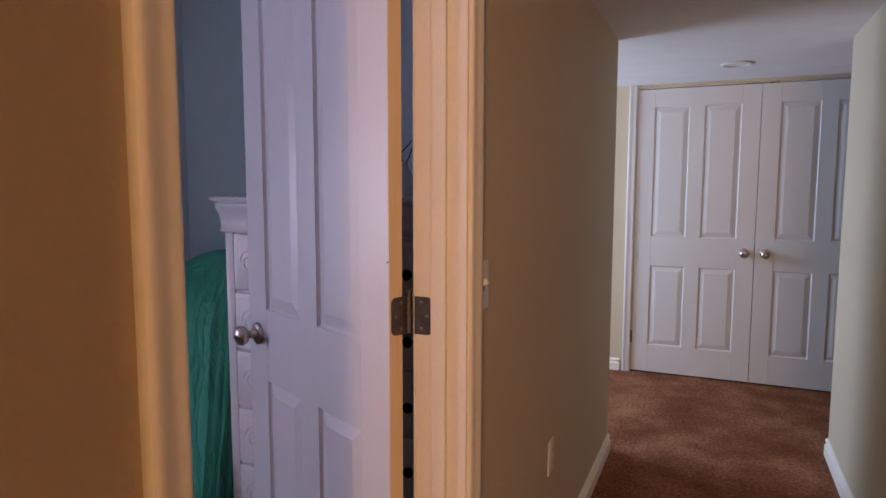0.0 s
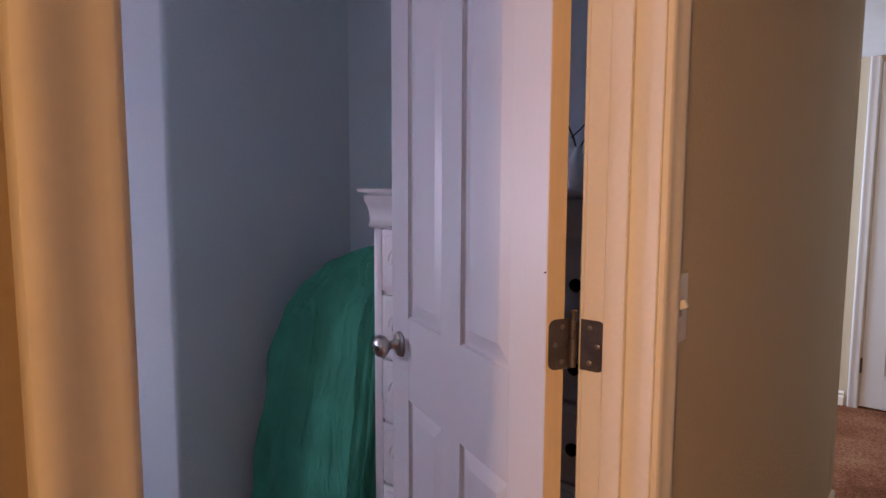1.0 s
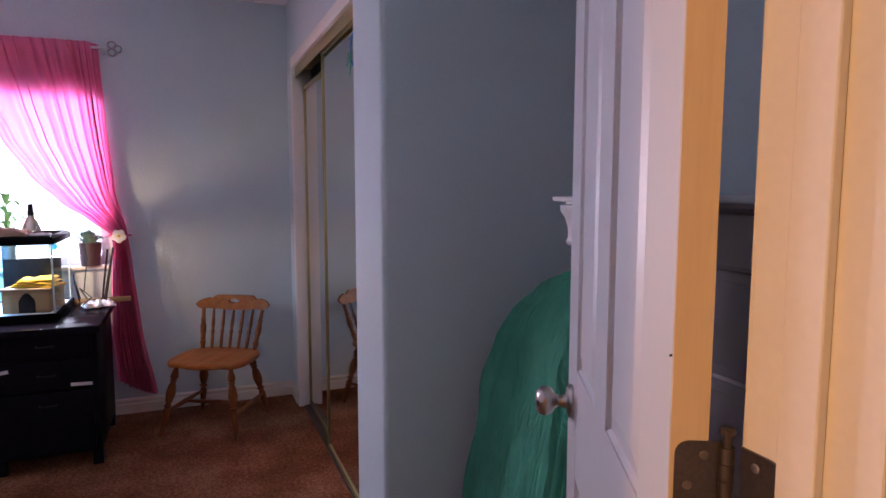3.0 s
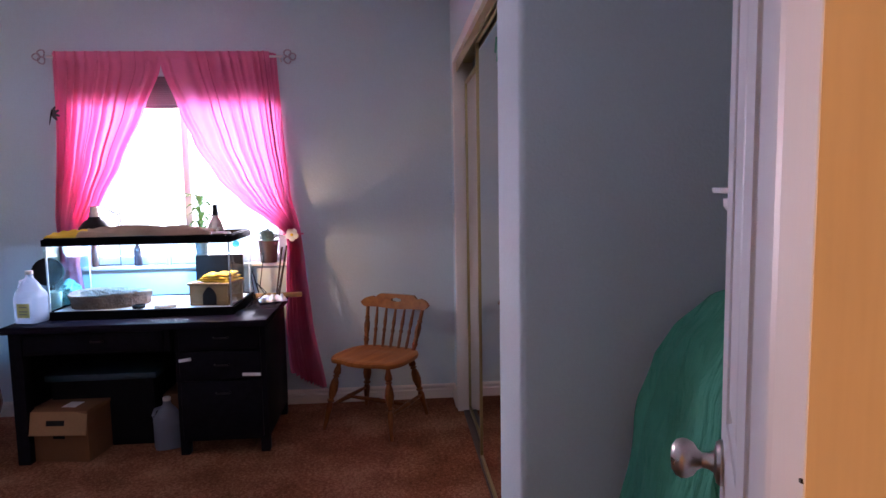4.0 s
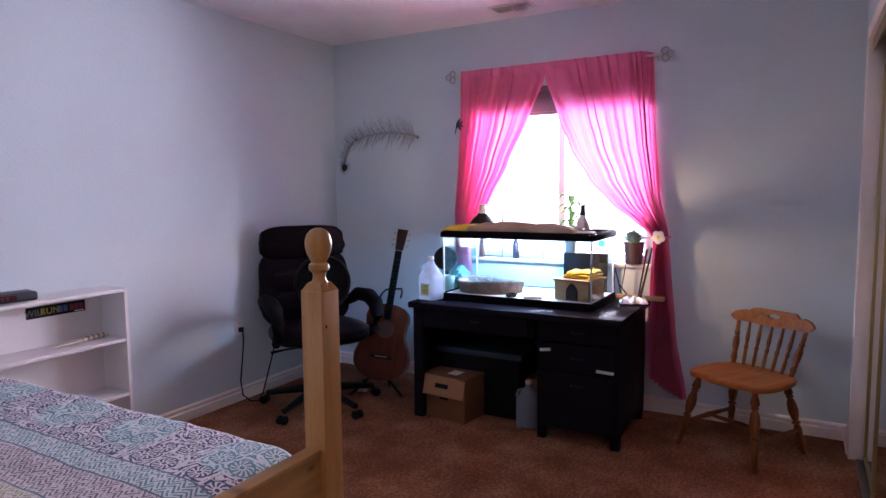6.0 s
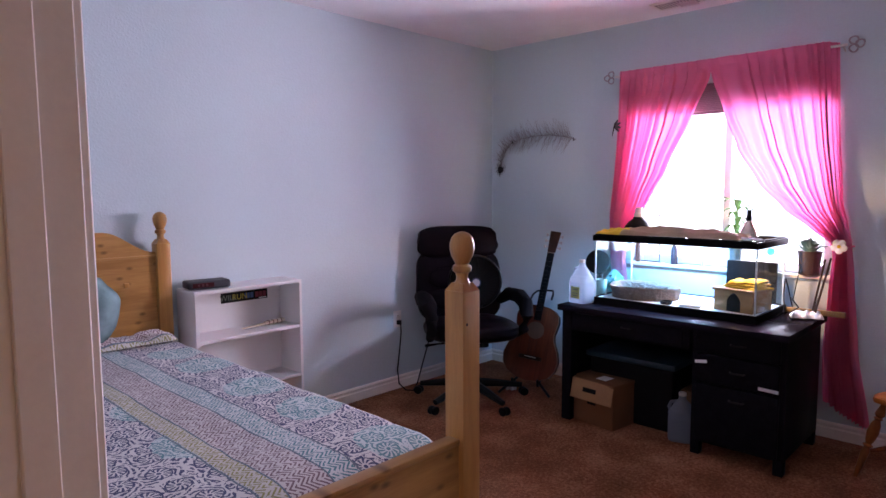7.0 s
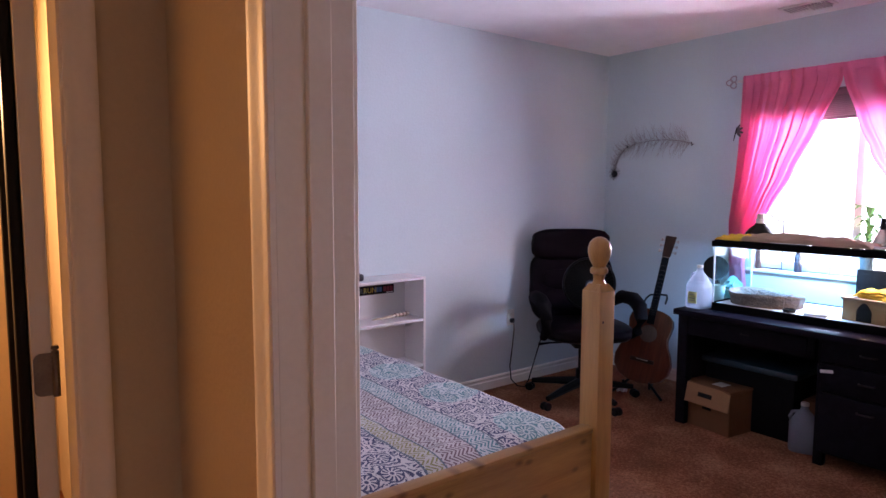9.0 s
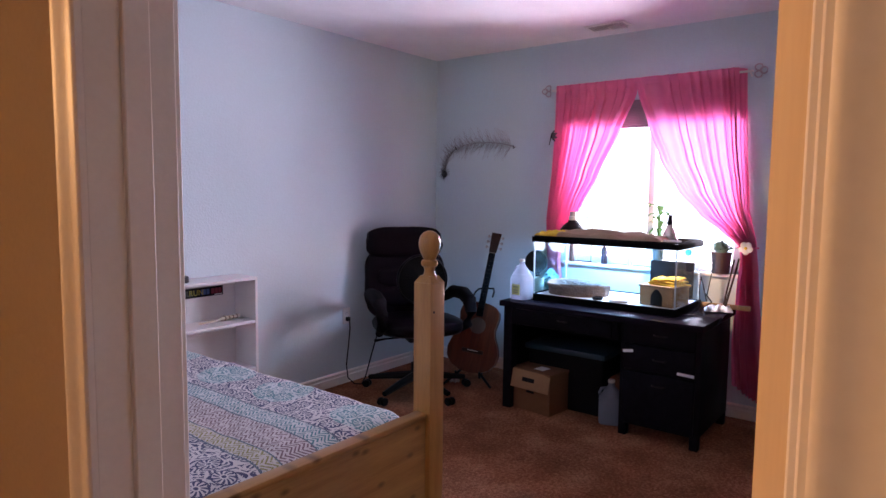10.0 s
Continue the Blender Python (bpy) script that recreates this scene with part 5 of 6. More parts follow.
def slab(bm, x0, x1, grow=0.0, n=44):
    zs = [0.49 * (0.5 - 0.5 * math.cos(math.pi * k / n)) for k in range(n + 1)]
    ring = [(outline(z) + (grow if 0 < k < n else 0), z) for k, z in enumerate(zs)] + [(-outline(z) - (grow if 0 < k < n else 0), z) for k, z in list(enumerate(zs))[-2:0:-1]]
    f, b = [[bm.verts.new((x, y, z)) for y, z in ring] for x in (x1, x0)]
    for k in range(len(ring)):
        bm.faces.new((f[k], f[(k + 1) % len(ring)], b[(k + 1) % len(ring)], b[k]))
    bm.faces.new(f)
    bm.faces.new(b[::-1])
    return bm


part("body", slab(bm_new(), -0.05, 0.045), GUITAR_TOP, gt)
part("binding", slab(bm_new(), 0.043, 0.0465, 0.002), plain("cream_binding", (0.16, 0.08, 0.045), 0.5), gt)
part("top", slab(bm_new(), 0.0468, 0.0475, -0.003), GUITAR_TOP, gt)
part("sound_hole", lathe(bm_new(), [(0, 0), (0.046, 0), (0.046, 0.001), (0, 0.001)], 28, pose(0.0476, 0, 0.325, 0, 90, 0)), MATTE, gt)
part("rosette", lathe(bm_new(), [(0.048, 0), (0.056, 0), (0.056, 0.0012), (0.048, 0.0012)], 28, pose(0.0476, 0, 0.325, 0, 90, 0)), plain("rosette_ring", (0.085, 0.05, 0.032)), gt)
part("bridge", block(bm_new(), (0.0478, -0.075, 0.135), (0.056, 0.075, 0.160), 0.004), DARKWOOD, gt)
part("saddle", block(bm_new(), (0.056, -0.037, 0.150), (0.060, 0.037, 0.153)), PLASTIC_W, gt)
part("neck", block(bm_new(), (0.030, -0.021, 0.47), (0.052, 0.021, 0.845), 0.006), DARKWOOD, gt)
part("fretboard", block(bm_new(), (0.050, -0.0225, 0.39), (0.057, 0.0225, 0.84), 0.001), MATTE, gt)
for k in range(16):
    part("fret", block(bm_new(), (0.057, -0.022, 0.815 - 0.375 * (1 - 0.944 ** (k + 1)) * 1.6), (0.0578, 0.022, 0.8160 - 0.375 * (1 - 0.944 ** (k + 1)) * 1.6)), HINGE, gt)
part("nut", block(bm_new(), (0.052, -0.022, 0.839), (0.0605, 0.022, 0.842)), plain("bone_nut", (0.30, 0.25, 0.18)), gt)
bm = block(bm_new(), (0.036, -0.036, 0.845), (0.052, 0.036, 0.992), 0.005)
for v in bm.verts:
    k = (v.co.z - 0.845) / 0.14
    v.co.y *= 0.70 + 0.30 * min(1.0, k * 2.5) - 0.06 * max(0.0, k - 0.6)
    v.co.x -= 0.030 * k
hd = part("headstock", bm, DARKWOOD, gt, "dark wooden headstock")
for k in range(3):
    for s in (-1, 1):
        part("tuner", lathe(bm_new(), [(0.004, 0), (0.004, 0.012), (0.009, 0.014), (0.011, 0.024), (0, 0.028)], 8, pose(0.036 - 0.008 * k, s * 0.031, 0.880 + 0.040 * k, -90 * s, 0, 0)), NICKEL, hd)
for k in range(6):
    y = -0.018 + 0.0072 * k
    part("string", tube(bm_new(), [(0.0605, y * 1.4, 0.152), (0.061, y, 0.84)], 0.0006, 4), PULL, gt)

# stand under the guitar: a tripod, a lower cradle and a neck yoke
gs = thing("guitar_stand", "black tubular folding guitar stand", "guitar stand", pose(-2.60, -0.765, 0, 0, 0, 26))
part("column", tube(bm_new(), [(-0.06, 0, 0.13), (-0.17, 0.045, 0.40), (-0.225, 0.085, 0.66)], 0.009, 8), BLACK, gs)
for x, y in ((0.12, 0.17), (0.12, -0.17), (-0.26, 0.02)):
    part("leg", tube(bm_new(), [(-0.06, 0, 0.14), (-0.06 + (x + 0.06) * 0.5, y * 0.5, 0.075), (x, y, 0.010)], 0.009, 8), BLACK, gs)
for y in (-0.085, 0.085):
    part("cradle_arm", tube(bm_new(), [(-0.08, y * 0.3, 0.12), (-0.05, y, 0.062), (0.03, y, 0.052), (0.075, y, 0.062), (0.082, y, 0.105)], 0.008, 8), BLACK, gs)
part("yoke", tube(bm_new(), [(-0.10, 0.005, 0.615), (-0.16, 0.012, 0.640), (-0.225, 0.030, 0.655), (-0.232, 0.085, 0.66), (-0.225, 0.140, 0.660), (-0.165, 0.150, 0.645), (-0.105, 0.148, 0.618)], 0.007, 8), BLACK, gs)

# ---- office chair ----
oc = thing("office_chair", "dark oxblood leather office chair on a black star base", "office chair", pose(-2.20, -0.925, 0, 0, 0, 56) @ Matrix.Diagonal((1.10, 1.12, 1.02, 1)))
for k in range(5):
    a = radians(20 + 72 * k)
    c, s = math.cos(a), math.sin(a)
    sp = part("base_arm", tube(bm_new(), [(0.02 * c, 0.02 * s, 0.115), (0.17 * c, 0.17 * s, 0.095), (0.315 * c, 0.315 * s, 0.070)], [0.030, 0.024, 0.017], 8), BLACK, oc)
    bm = bm_new()
    for o in (-0.014, 0.014):
        lathe(bm, [(0, -0.009), (0.024, -0.009), (0.026, -0.005), (0.026, 0.005), (0.024, 0.009), (0, 0.009)], 14, pose(0.33 * c - o * s, 0.33 * s + o * c, 0.026, 90, 0, math.degrees(a)))
    part("castor", bm, BLACK, sp)
part("gas_lift", lathe(bm_new(), [(0.036, 0.09), (0.036, 0.20), (0.024, 0.205), (0.024, 0.37), (0.04, 0.375), (0, 0.375)], 18), BLACK, oc)
part("mechanism", block(bm_new(), (-0.14, -0.08, 0.365), (0.12, 0.08, 0.405), 0.01), BLACK, oc)
part("lever", tube(bm_new(), [(0.02, -0.06, 0.385), (0.02, -0.20, 0.38), (0.02, -0.27, 0.372)], [0.006, 0.006, 0.010], 8), BLACK, oc)


def cushion(lo, hi, puff, seed, ex=3.2):
    lo, hi = Vector(lo), Vector(hi)
    c, h = (lo + hi) / 2, (hi - lo) / 2
    bm = bm_new()
    bmesh.ops.create_cube(bm, size=2.0)
    bmesh.ops.subdivide_edges(bm, edges=bm.edges[:], cuts=12, use_grid_fill=True)
    for v in bm.verts:
        p = v.co.copy()
        n = (abs(p.x) ** ex + abs(p.y) ** ex + abs(p.z) ** ex) ** (1 / ex)
        q = p / n
        q *= 1 + puff * noise.noise(p * 2.0 + Vector((seed, 0, 0)))
        v.co = c + Vector((q.x * h.x, q.y * h.y, q.z * h.z))
    return bm


part("seat", cushion((-0.25, -0.26, 0.40), (0.31, 0.26, 0.53), 0.04, 1.0), LEATHER, oc, m=pose(0, 0, 0, 0, -3, 0))
back = part("backrest", cushion((-0.055, -0.265, 0.0), (0.055, 0.265, 0.50), 0.04, 3.0, 4), LEATHER, oc, m=pose(-0.25, 0, 0.45, 0, -9, 0))
part("headrest", cushion((-0.035, -0.250, 0.43), (0.075, 0.250, 0.650), 0.05, 5.0, 4), LEATHER, back)
for z in (0.16, 0.30):
    part("seam_roll", cushion((0.0, -0.20, z - 0.075), (0.075, 0.20, z + 0.075), 0.05, z * 9, 3), LEATHER, back)
for s in (-1, 1):
    arm = part("armrest", tube(bm_new(), [(-0.22, s * 0.25, 0.60), (-0.10, s * 0.268, 0.66), (0.07, s * 0.275, 0.672), (0.18, s * 0.272, 0.645), (0.222, s * 0.268, 0.58), (0.185, s * 0.262, 0.49), (0.07, s * 0.25, 0.43)], [0.030, 0.042, 0.045, 0.043, 0.036, 0.030, 0.024], 12), speckled("matte_black_rubber", (0.005, 0.0045, 0.006), 0.2, 10, 80, 0.75, 0.1, 0.0005, spec=0.06), oc)
fan = thing("desk_fan", "black round desk fan standing on the office chair", "fan", pose(-2.155, -0.845, 0.515, 0, 0, 50))
part("foot", lathe(bm_new(), [(0, 0.0), (0.09, 0), (0.095, 0.012), (0.03, 0.03), (0, 0.03)], 22), BLACK, fan)
part("neck", tube(bm_new(), [(0, 0, 0.02), (-0.02, 0, 0.10), (-0.03, 0, 0.26)], 0.014, 8), BLACK, fan)
MF = pose(0, 0, 0.275, 0, 90, 0)
part("motor", lathe(bm_new(), [(0, -0.11), (0.045, -0.105), (0.055, -0.04), (0.05, -0.02), (0, -0.02)], 18, MF), BLACK, fan)
gr = part("grille", lathe(bm_new(), [(0.165, -0.02), (0.172, -0.008), (0.172, 0.012), (0.165, 0.022), (0.160, 0.012), (0.160, -0.008)], 32, MF), BLACK, fan)
bm = bm_new()
for k in range(40):
    a = 2 * math.pi * k / 40
    tube(bm, [(0.040, 0.028 * math.cos(a), 0.275 + 0.028 * math.sin(a)), (0.040, 0.10 * math.cos(a + 0.15), 0.275 + 0.10 * math.sin(a + 0.15)), (0.018, 0.166 * math.cos(a + 0.25), 0.275 + 0.166 * math.sin(a + 0.25))], 0.0016, 4)
part("guard_wire", bm, BLACK, gr)
part("badge", lathe(bm_new(), [(0, 0.036), (0.031, 0.038), (0.031, 0.043), (0.026, 0.045), (0, 0.046)], 20, MF), plain("badge_blue", (0.03, 0.05, 0.11), 0.35), fan)
part("badge_ring", lathe(bm_new(), [(0.020, 0.0465), (0.023, 0.0465), (0.023, 0.0475), (0.020, 0.0475)], 20, MF), plain("badge_grey", (0.45, 0.45, 0.48), 0.4), fan)
for k in range(3):
    bm = bm_new()
    a0 = 2 * math.pi * k / 3
    sheet(bm, 8, 6, lambda u, v: (-0.012 + 0.028 * (v - 0.5) * (1 - 0.4 * u), (0.03 + 0.118 * u) * math.cos(a0 + (v - 0.5) * 1.5), 0.275 + (0.03 + 0.118 * u) * math.sin(a0 + (v - 0.5) * 1.5)), 0.002)
    part("blade", bm, BLACK, fan)
solid("power_cable", tube(bm_new(), [(-2.045, YL + 0.012, 0.465), (-2.045, YL + 0.035, 0.462), (-2.04, YL + 0.045, 0.40), (-2.02, YL + 0.05, 0.28), (-1.99, YL + 0.06, 0.15), (-1.985, YL + 0.08, 0.06), (-2.01, YL + 0.12, 0.018), (-2.06, YL + 0.14, 0.008), (-2.11, YL + 0.13, 0.05), (-2.16, YL + 0.14, 0.20), (-2.21, YL + 0.17, 0.40), (-2.26, YL + 0.2, 0.55)], 0.0045, 7), BLACK, "black power cable hanging from the outlet", "cable")

# ---- wooden chair ----
wc = thing("wooden_chair", "orange-brown spindle-back wooden chair against the wall", "chair", pose(-2.700, 1.447, 0, 0, 0, -29.5) @ Matrix.Diagonal((0.98, 0.965, 0.95, 1)))
SEAT = 0.415


def seat_fn(top):
    def at(u, v):
        a = 2 * math.pi * u
        c, s = math.cos(a), math.sin(a)
        x = 0.205 * math.copysign(abs(c) ** 0.62, c)
        y = (0.235 + 0.012 * c) * math.copysign(abs(s) ** 0.62, s)
        if c > 0:
            x += 0.012 * math.cos(s * 9) * c
        k = (1 - v)
        edge = [(0.0, top), (0.55, top - 0.006), (0.9, top), (0.985, top - 0.003), (1.0, top - 0.014), (0.985, top - 0.027), (0.9, top - 0.032), (0.0, top - 0.032)]
        i = min(int(k * 7), 6)
        f = k * 7 - i
        r = edge[i][0] + (edge[i + 1][0] - edge[i][0]) * f
        z = edge[i][1] + (edge[i + 1][1] - edge[i][1]) * f
        return (x * r, y * r, z)
    return at


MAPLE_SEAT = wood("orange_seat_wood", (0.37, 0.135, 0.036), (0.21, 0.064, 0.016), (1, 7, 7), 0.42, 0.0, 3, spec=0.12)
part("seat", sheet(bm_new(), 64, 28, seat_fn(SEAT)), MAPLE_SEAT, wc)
LEGP = [(0, 0.014), (0.06, 0.013), (0.12, 0.020), (0.17, 0.0225), (0.20, 0.014), (0.218, 0.021), (0.238, 0.013), (0.30, 0.022), (0.40, 0.0265), (0.50, 0.020), (0.55, 0.013), (0.575, 0.0235), (0.60, 0.013), (0.66, 0.020), (0.80, 0.016), (1.0, 0.0115)]
for x, y, fx, fy in ((0.14, -0.16, 0.225, -0.222), (0.14, 0.16, 0.225, 0.222), (-0.14, -0.145, -0.215, -0.215), (-0.14, 0.145, -0.215, 0.215)):
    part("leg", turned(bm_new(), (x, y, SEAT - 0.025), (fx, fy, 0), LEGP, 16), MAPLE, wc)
STP = [(0, 0.008), (0.2, 0.011), (0.45, 0.014), (0.5, 0.0165), (0.55, 0.014), (0.8, 0.011), (1, 0.008)]
for s in (-1, 1):
    part("stretcher", turned(bm_new(), (0.198, s * 0.202, 0.13), (-0.193, s * 0.195, 0.13), STP), MAPLE, wc)
part("stretcher", turned(bm_new(), (0.0, -0.198, 0.13), (0.0, 0.198, 0.13), STP), MAPLE, wc)
SPP = [(0, 0.008), (0.15, 0.010), (0.35, 0.0085), (0.42, 0.0125), (0.47, 0.008), (0.6, 0.0115), (0.78, 0.009), (1, 0.0065)]
POSTP = [(0, 0.012), (0.10, 0.0135), (0.16, 0.0185), (0.21, 0.012), (0.24, 0.017), (0.27, 0.0125), (0.42, 0.018), (0.55, 0.0185), (0.66, 0.012), (0.70, 0.017), (0.74, 0.012), (1, 0.011)]


def back_x(y, z):
    return -0.155 - 0.30 * (z - SEAT) + 0.45 * y * y - 0.02


for k in range(7):
    y0 = -0.165 + 0.055 * k
    y1 = y0 * 1.16
    z1 = 0.652
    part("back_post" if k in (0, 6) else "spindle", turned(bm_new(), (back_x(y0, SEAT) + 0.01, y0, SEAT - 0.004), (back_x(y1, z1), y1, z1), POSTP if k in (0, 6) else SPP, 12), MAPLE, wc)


def ribbon(bm, ys, top, bot, thick=0.022):
    rows = []
    for y in ys:
        t, b = top(y), bot(y)
        rows.append([bm.verts.new((back_x(y, z) + dx, y, z)) for z, dx in ((b, -thick / 2), (b, thick / 2), ((b + t) / 2, thick * 0.55), (t, thick / 2), (t, -thick / 2), ((b + t) / 2, -thick * 0.5))])
    for a, b in zip(rows, rows[1:]):
        for k in range(6):
            bm.faces.new((a[k], a[(k + 1) % 6], b[(k + 1) % 6], b[k]))
    bm.faces.new(rows[0][::-1])
    bm.faces.new(rows[-1])


def crest_top(y):
    a = abs(y)
    if a < 0.115:
        return 0.728
    if a < 0.15:
        return 0.728 - 0.022 * (1 - math.cos((a - 0.115) / 0.035 * math.pi)) / 2
    if a < 0.19:
        return 0.706 + 0.006 * math.sin((a - 0.15) / 0.04 * math.pi)
    return 0.706 - 0.028 * ((a - 0.19) / 0.045) ** 2


def crest_bot(y):
    a = abs(y)
    return 0.645 + (0.028 * ((a - 0.195) / 0.04) ** 2 if a > 0.195 else 0) - 0.004 * math.cos(a * 20)


bm = bm_new()
ys = [-0.235 + 0.47 * k / 48 for k in range(49)]
lft, rgt, mid = [y for y in ys if y < -0.034] + [-0.034], [0.034] + [y for y in ys if y > 0.034], [-0.034 + 0.068 * k / 10 for k in range(11)]
hole = lambda y: 0.0095 * max(0.0, 1 - (y / 0.0345) ** 4) + 0.002 * math.cos(y * 180)
ribbon(bm, lft, crest_top, crest_bot)
ribbon(bm, rgt, crest_top, crest_bot)
ribbon(bm, mid, crest_top, lambda y: 0.697 + max(hole(y), 0))
ribbon(bm, mid, lambda y: 0.692 - max(hole(y), 0), crest_bot)
part("crest_rail", bm, MAPLE_SEAT, wc, "scalloped crest rail with a hand hole")

# ---- bed ----
bed = thing("bed", "honey pine bed with turned post finials", "bed", pose(0.065, -0.40, 0))
BXL, BXR, BYH, BYF = -0.475, 0.475, -1.0, 1.028
FIN = [(0.030, 0.0), (0.024, 0.012), (0.017, 0.022), (0.0155, 0.032), (0.018, 0.042), (0.0245, 0.047), (0.026, 0.054), (0.0245, 0.061), (0.018, 0.066), (0.021, 0.072), (0.029, 0.088), (0.0335, 0.106), (0.0335, 0.120), (0.029, 0.136), (0.019, 0.147), (0.008, 0.152), (0, 0.153)]


def post(x, y, h, k=1.0):
    bm = bm_new()
    s = 0.0335 * k
    block(bm, (x - s, y - s, 0), (x + s, y + s, h), 0.0025)
    rings = [[bm.verts.new((x + a * q, y + b * q, h + z)) for a, b in ((-1, -1), (1, -1), (1, 1), (-1, 1))] for q, z in ((s - 0.001, 0.0), (0.020 * k, 0.020))]
    for i in range(4):
        bm.faces.new((rings[0][i], rings[0][(i + 1) % 4], rings[1][(i + 1) % 4], rings[1][i]))
    bm.faces.new(rings[1])
    p = part("post", bm, PINE, bed)
    part("finial", lathe(bm_new(), [(r * k, z * k) for r, z in FIN], 26, pose(x, y, h + 0.004)), PINE, p)


post(BXL, BYF, 1.098)
post(BXR, BYF, 1.098)
part("knot", lathe(bm_new(), [(0, 0), (0.0042, 0), (0.0036, 0.0006), (0, 0.0008)], 12, pose(BXL + 0.018, BYF + 0.0334, 1.010, -90, 0, 0)), DARKWOOD, bed, "small dark knot in the post")
post(BXL - 0.022, BYH + 0.02, 1.115, 0.98)
post(BXR, BYH + 0.02, 1.115, 0.98)
part("footboard", block(bm_new(), (BXL + 0.033, BYF - 0.018, 0.20), (BXR - 0.033, BYF + 0.018, 0.688), 0.005), PINE_X, bed)
part("footboard_cap", block(bm_new(), (BXL + 0.033, BYF - 0.022, 0.682), (BXR - 0.033, BYF + 0.022, 0.700), 0.005), PINE_X, bed)
bm = bm_new()
rows = []
for k in range(41):
    x = BXL + 0.012 + (BXR - BXL - 0.04) * k / 40
    q = 1 - abs(2 * k / 40 - 1)
    z = 1.075 + 0.105 * (0.5 - 0.5 * math.cos(math.pi * min(1, q * 1.9)))
    rows.append([bm.verts.new((x, BYH + 0.02 + d, zz)) for d, zz in ((-0.012, 0.35), (0.012, 0.35), (0.012, z), (-0.012, z))])
for a, b in zip(rows, rows[1:]):
    for k in range(4):
        bm.faces.new((a[k], a[(k + 1) % 4], b[(k + 1) % 4], b[k]))
bm.faces.new(rows[0])
bm.faces.new(rows[-1])
part("headboard", bm, PINE_X, bed)
part("headboard_rail", block(bm_new(), (BXL + 0.01, BYH + 0.032, 1.052), (BXR - 0.03, BYH + 0.038, 1.062), 0.002), PINE_X, bed)
part("peg", block(bm_new(), (-0.335, BYH + 0.030, 0.915), (-0.312, BYH + 0.040, 0.938), 0.002), PINE, bed, "square wooden peg")
for x in (BXL - 0.012, BXR - 0.012):
    part("side_rail", block(bm_new(), (x, BYH + 0.03, 0.22), (x + 0.024, BYF - 0.02, 0.40), 0.004), PINE, bed)
solid("mattress", cushion((-0.395, -1.345, 0.30), (0.525, 0.595, 0.60), 0.0, 0.0, 9), PAPER, "white mattress under the printed bedspread", "mattress")


def spread(u, v):
    s = -0.60 + 1.16 * u
    y = -1.33 + 1.905 * v
    top = 0.670 + 0.008 * noise.noise(Vector((s * 5, y * 4, 2))) + 0.004 * noise.noise(Vector((s * 16, y * 14, 7)))
    r = 0.055
    edge = -0.375
    if s >= edge:
        x, z = s, top
    else:
        d = edge - s
        if d < r * math.pi / 2:
            x, z = edge - r * math.sin(d / r), top - r * (1 - math.cos(d / r))
        else:
            x, z = edge - r - 0.006 * math.sin(y * 9), top - r - (d - r * math.pi / 2)
    endd = max(0, y - 0.45) / 0.125
    z -= 0.055 * endd ** 2
    return (x, y, z)


solid("bedspread", sheet(bm_new(), 70, 110, spread, 0.008), BEDSPREAD, "white bedspread with blue scrolls and teal medallions", "bedspread")
PILLOW = cloth("teal_pillow_print", (0.17, 0.27, 0.28), 0.0, 0.7, 60)
solid("pillow", cushion((-0.33, -1.36, 0.655), (0.33, -1.16, 1.03), 0.05, 4.0, 2.6), PILLOW, "teal printed pillow leaning on the headboard", "pillow", pose(0.15, 0.0, 0.0, 0, 0, 0))
solid("sheet_fold", drape(0.60, 0.16, 0.004, 0.030, 31.0, 6), BEDSPREAD, "turned-down teal printed sheet at the head of the bed", "sheet", pose(-0.10, -1.23, 0.676, 0, 0, 90))

# ---- white shelf unit ----
sh = thing("shelf_unit", "white laminate shelf unit standing against the wall", "shelf", pose(-1.138, YL + 0.016, 0))
SW, SD, SH = 0.612, 0.205, 0.875
for x in (0, SW - 0.016):
    part("side_panel", block(bm_new(), (x, 0, 0), (x + 0.016, SD, SH - 0.016), 0.001, 1), WHITE_LAM, sh)
for z in (0.05, 0.33, 0.608, SH - 0.016):
    part("shelf", block(bm_new(), (0.016 if z < 0.8 else 0, 0.004, z), (SW - 0.016 if z < 0.8 else SW, SD - (0.004 if z < 0.8 else 0), z + 0.016), 0.001, 1), WHITE_LAM, sh)
part("back_panel", block(bm_new(), (0.016, 0, 0.066), (SW - 0.016, 0.004, SH - 0.016)), WHITE_LAM, sh)
ck = thing("clock_radio", "black clock radio on the white shelf", "clock radio", pose(-0.635, -1.335, SH, 0, 0, 172))
part("body", block(bm_new(), (-0.105, -0.055, 0.003), (0.105, 0.060, 0.042), 0.010, 3), plain("charcoal_plastic", (0.028, 0.028, 0.036), 0.5), ck)
part("display", block(bm_new(), (-0.085, -0.0565, 0.012), (0.02, -0.0545, 0.034)), plain("dark_red_window", (0.05, 0.004, 0.006), 0.15), ck)
for k in range(3):
    part("digit_bar", block(bm_new(), (-0.060 + 0.020 * k, -0.0572, 0.017), (-0.050 + 0.020 * k, -0.0566, 0.029)), plain("red_digit", (0.10, 0.010, 0.015), 0.4), ck)


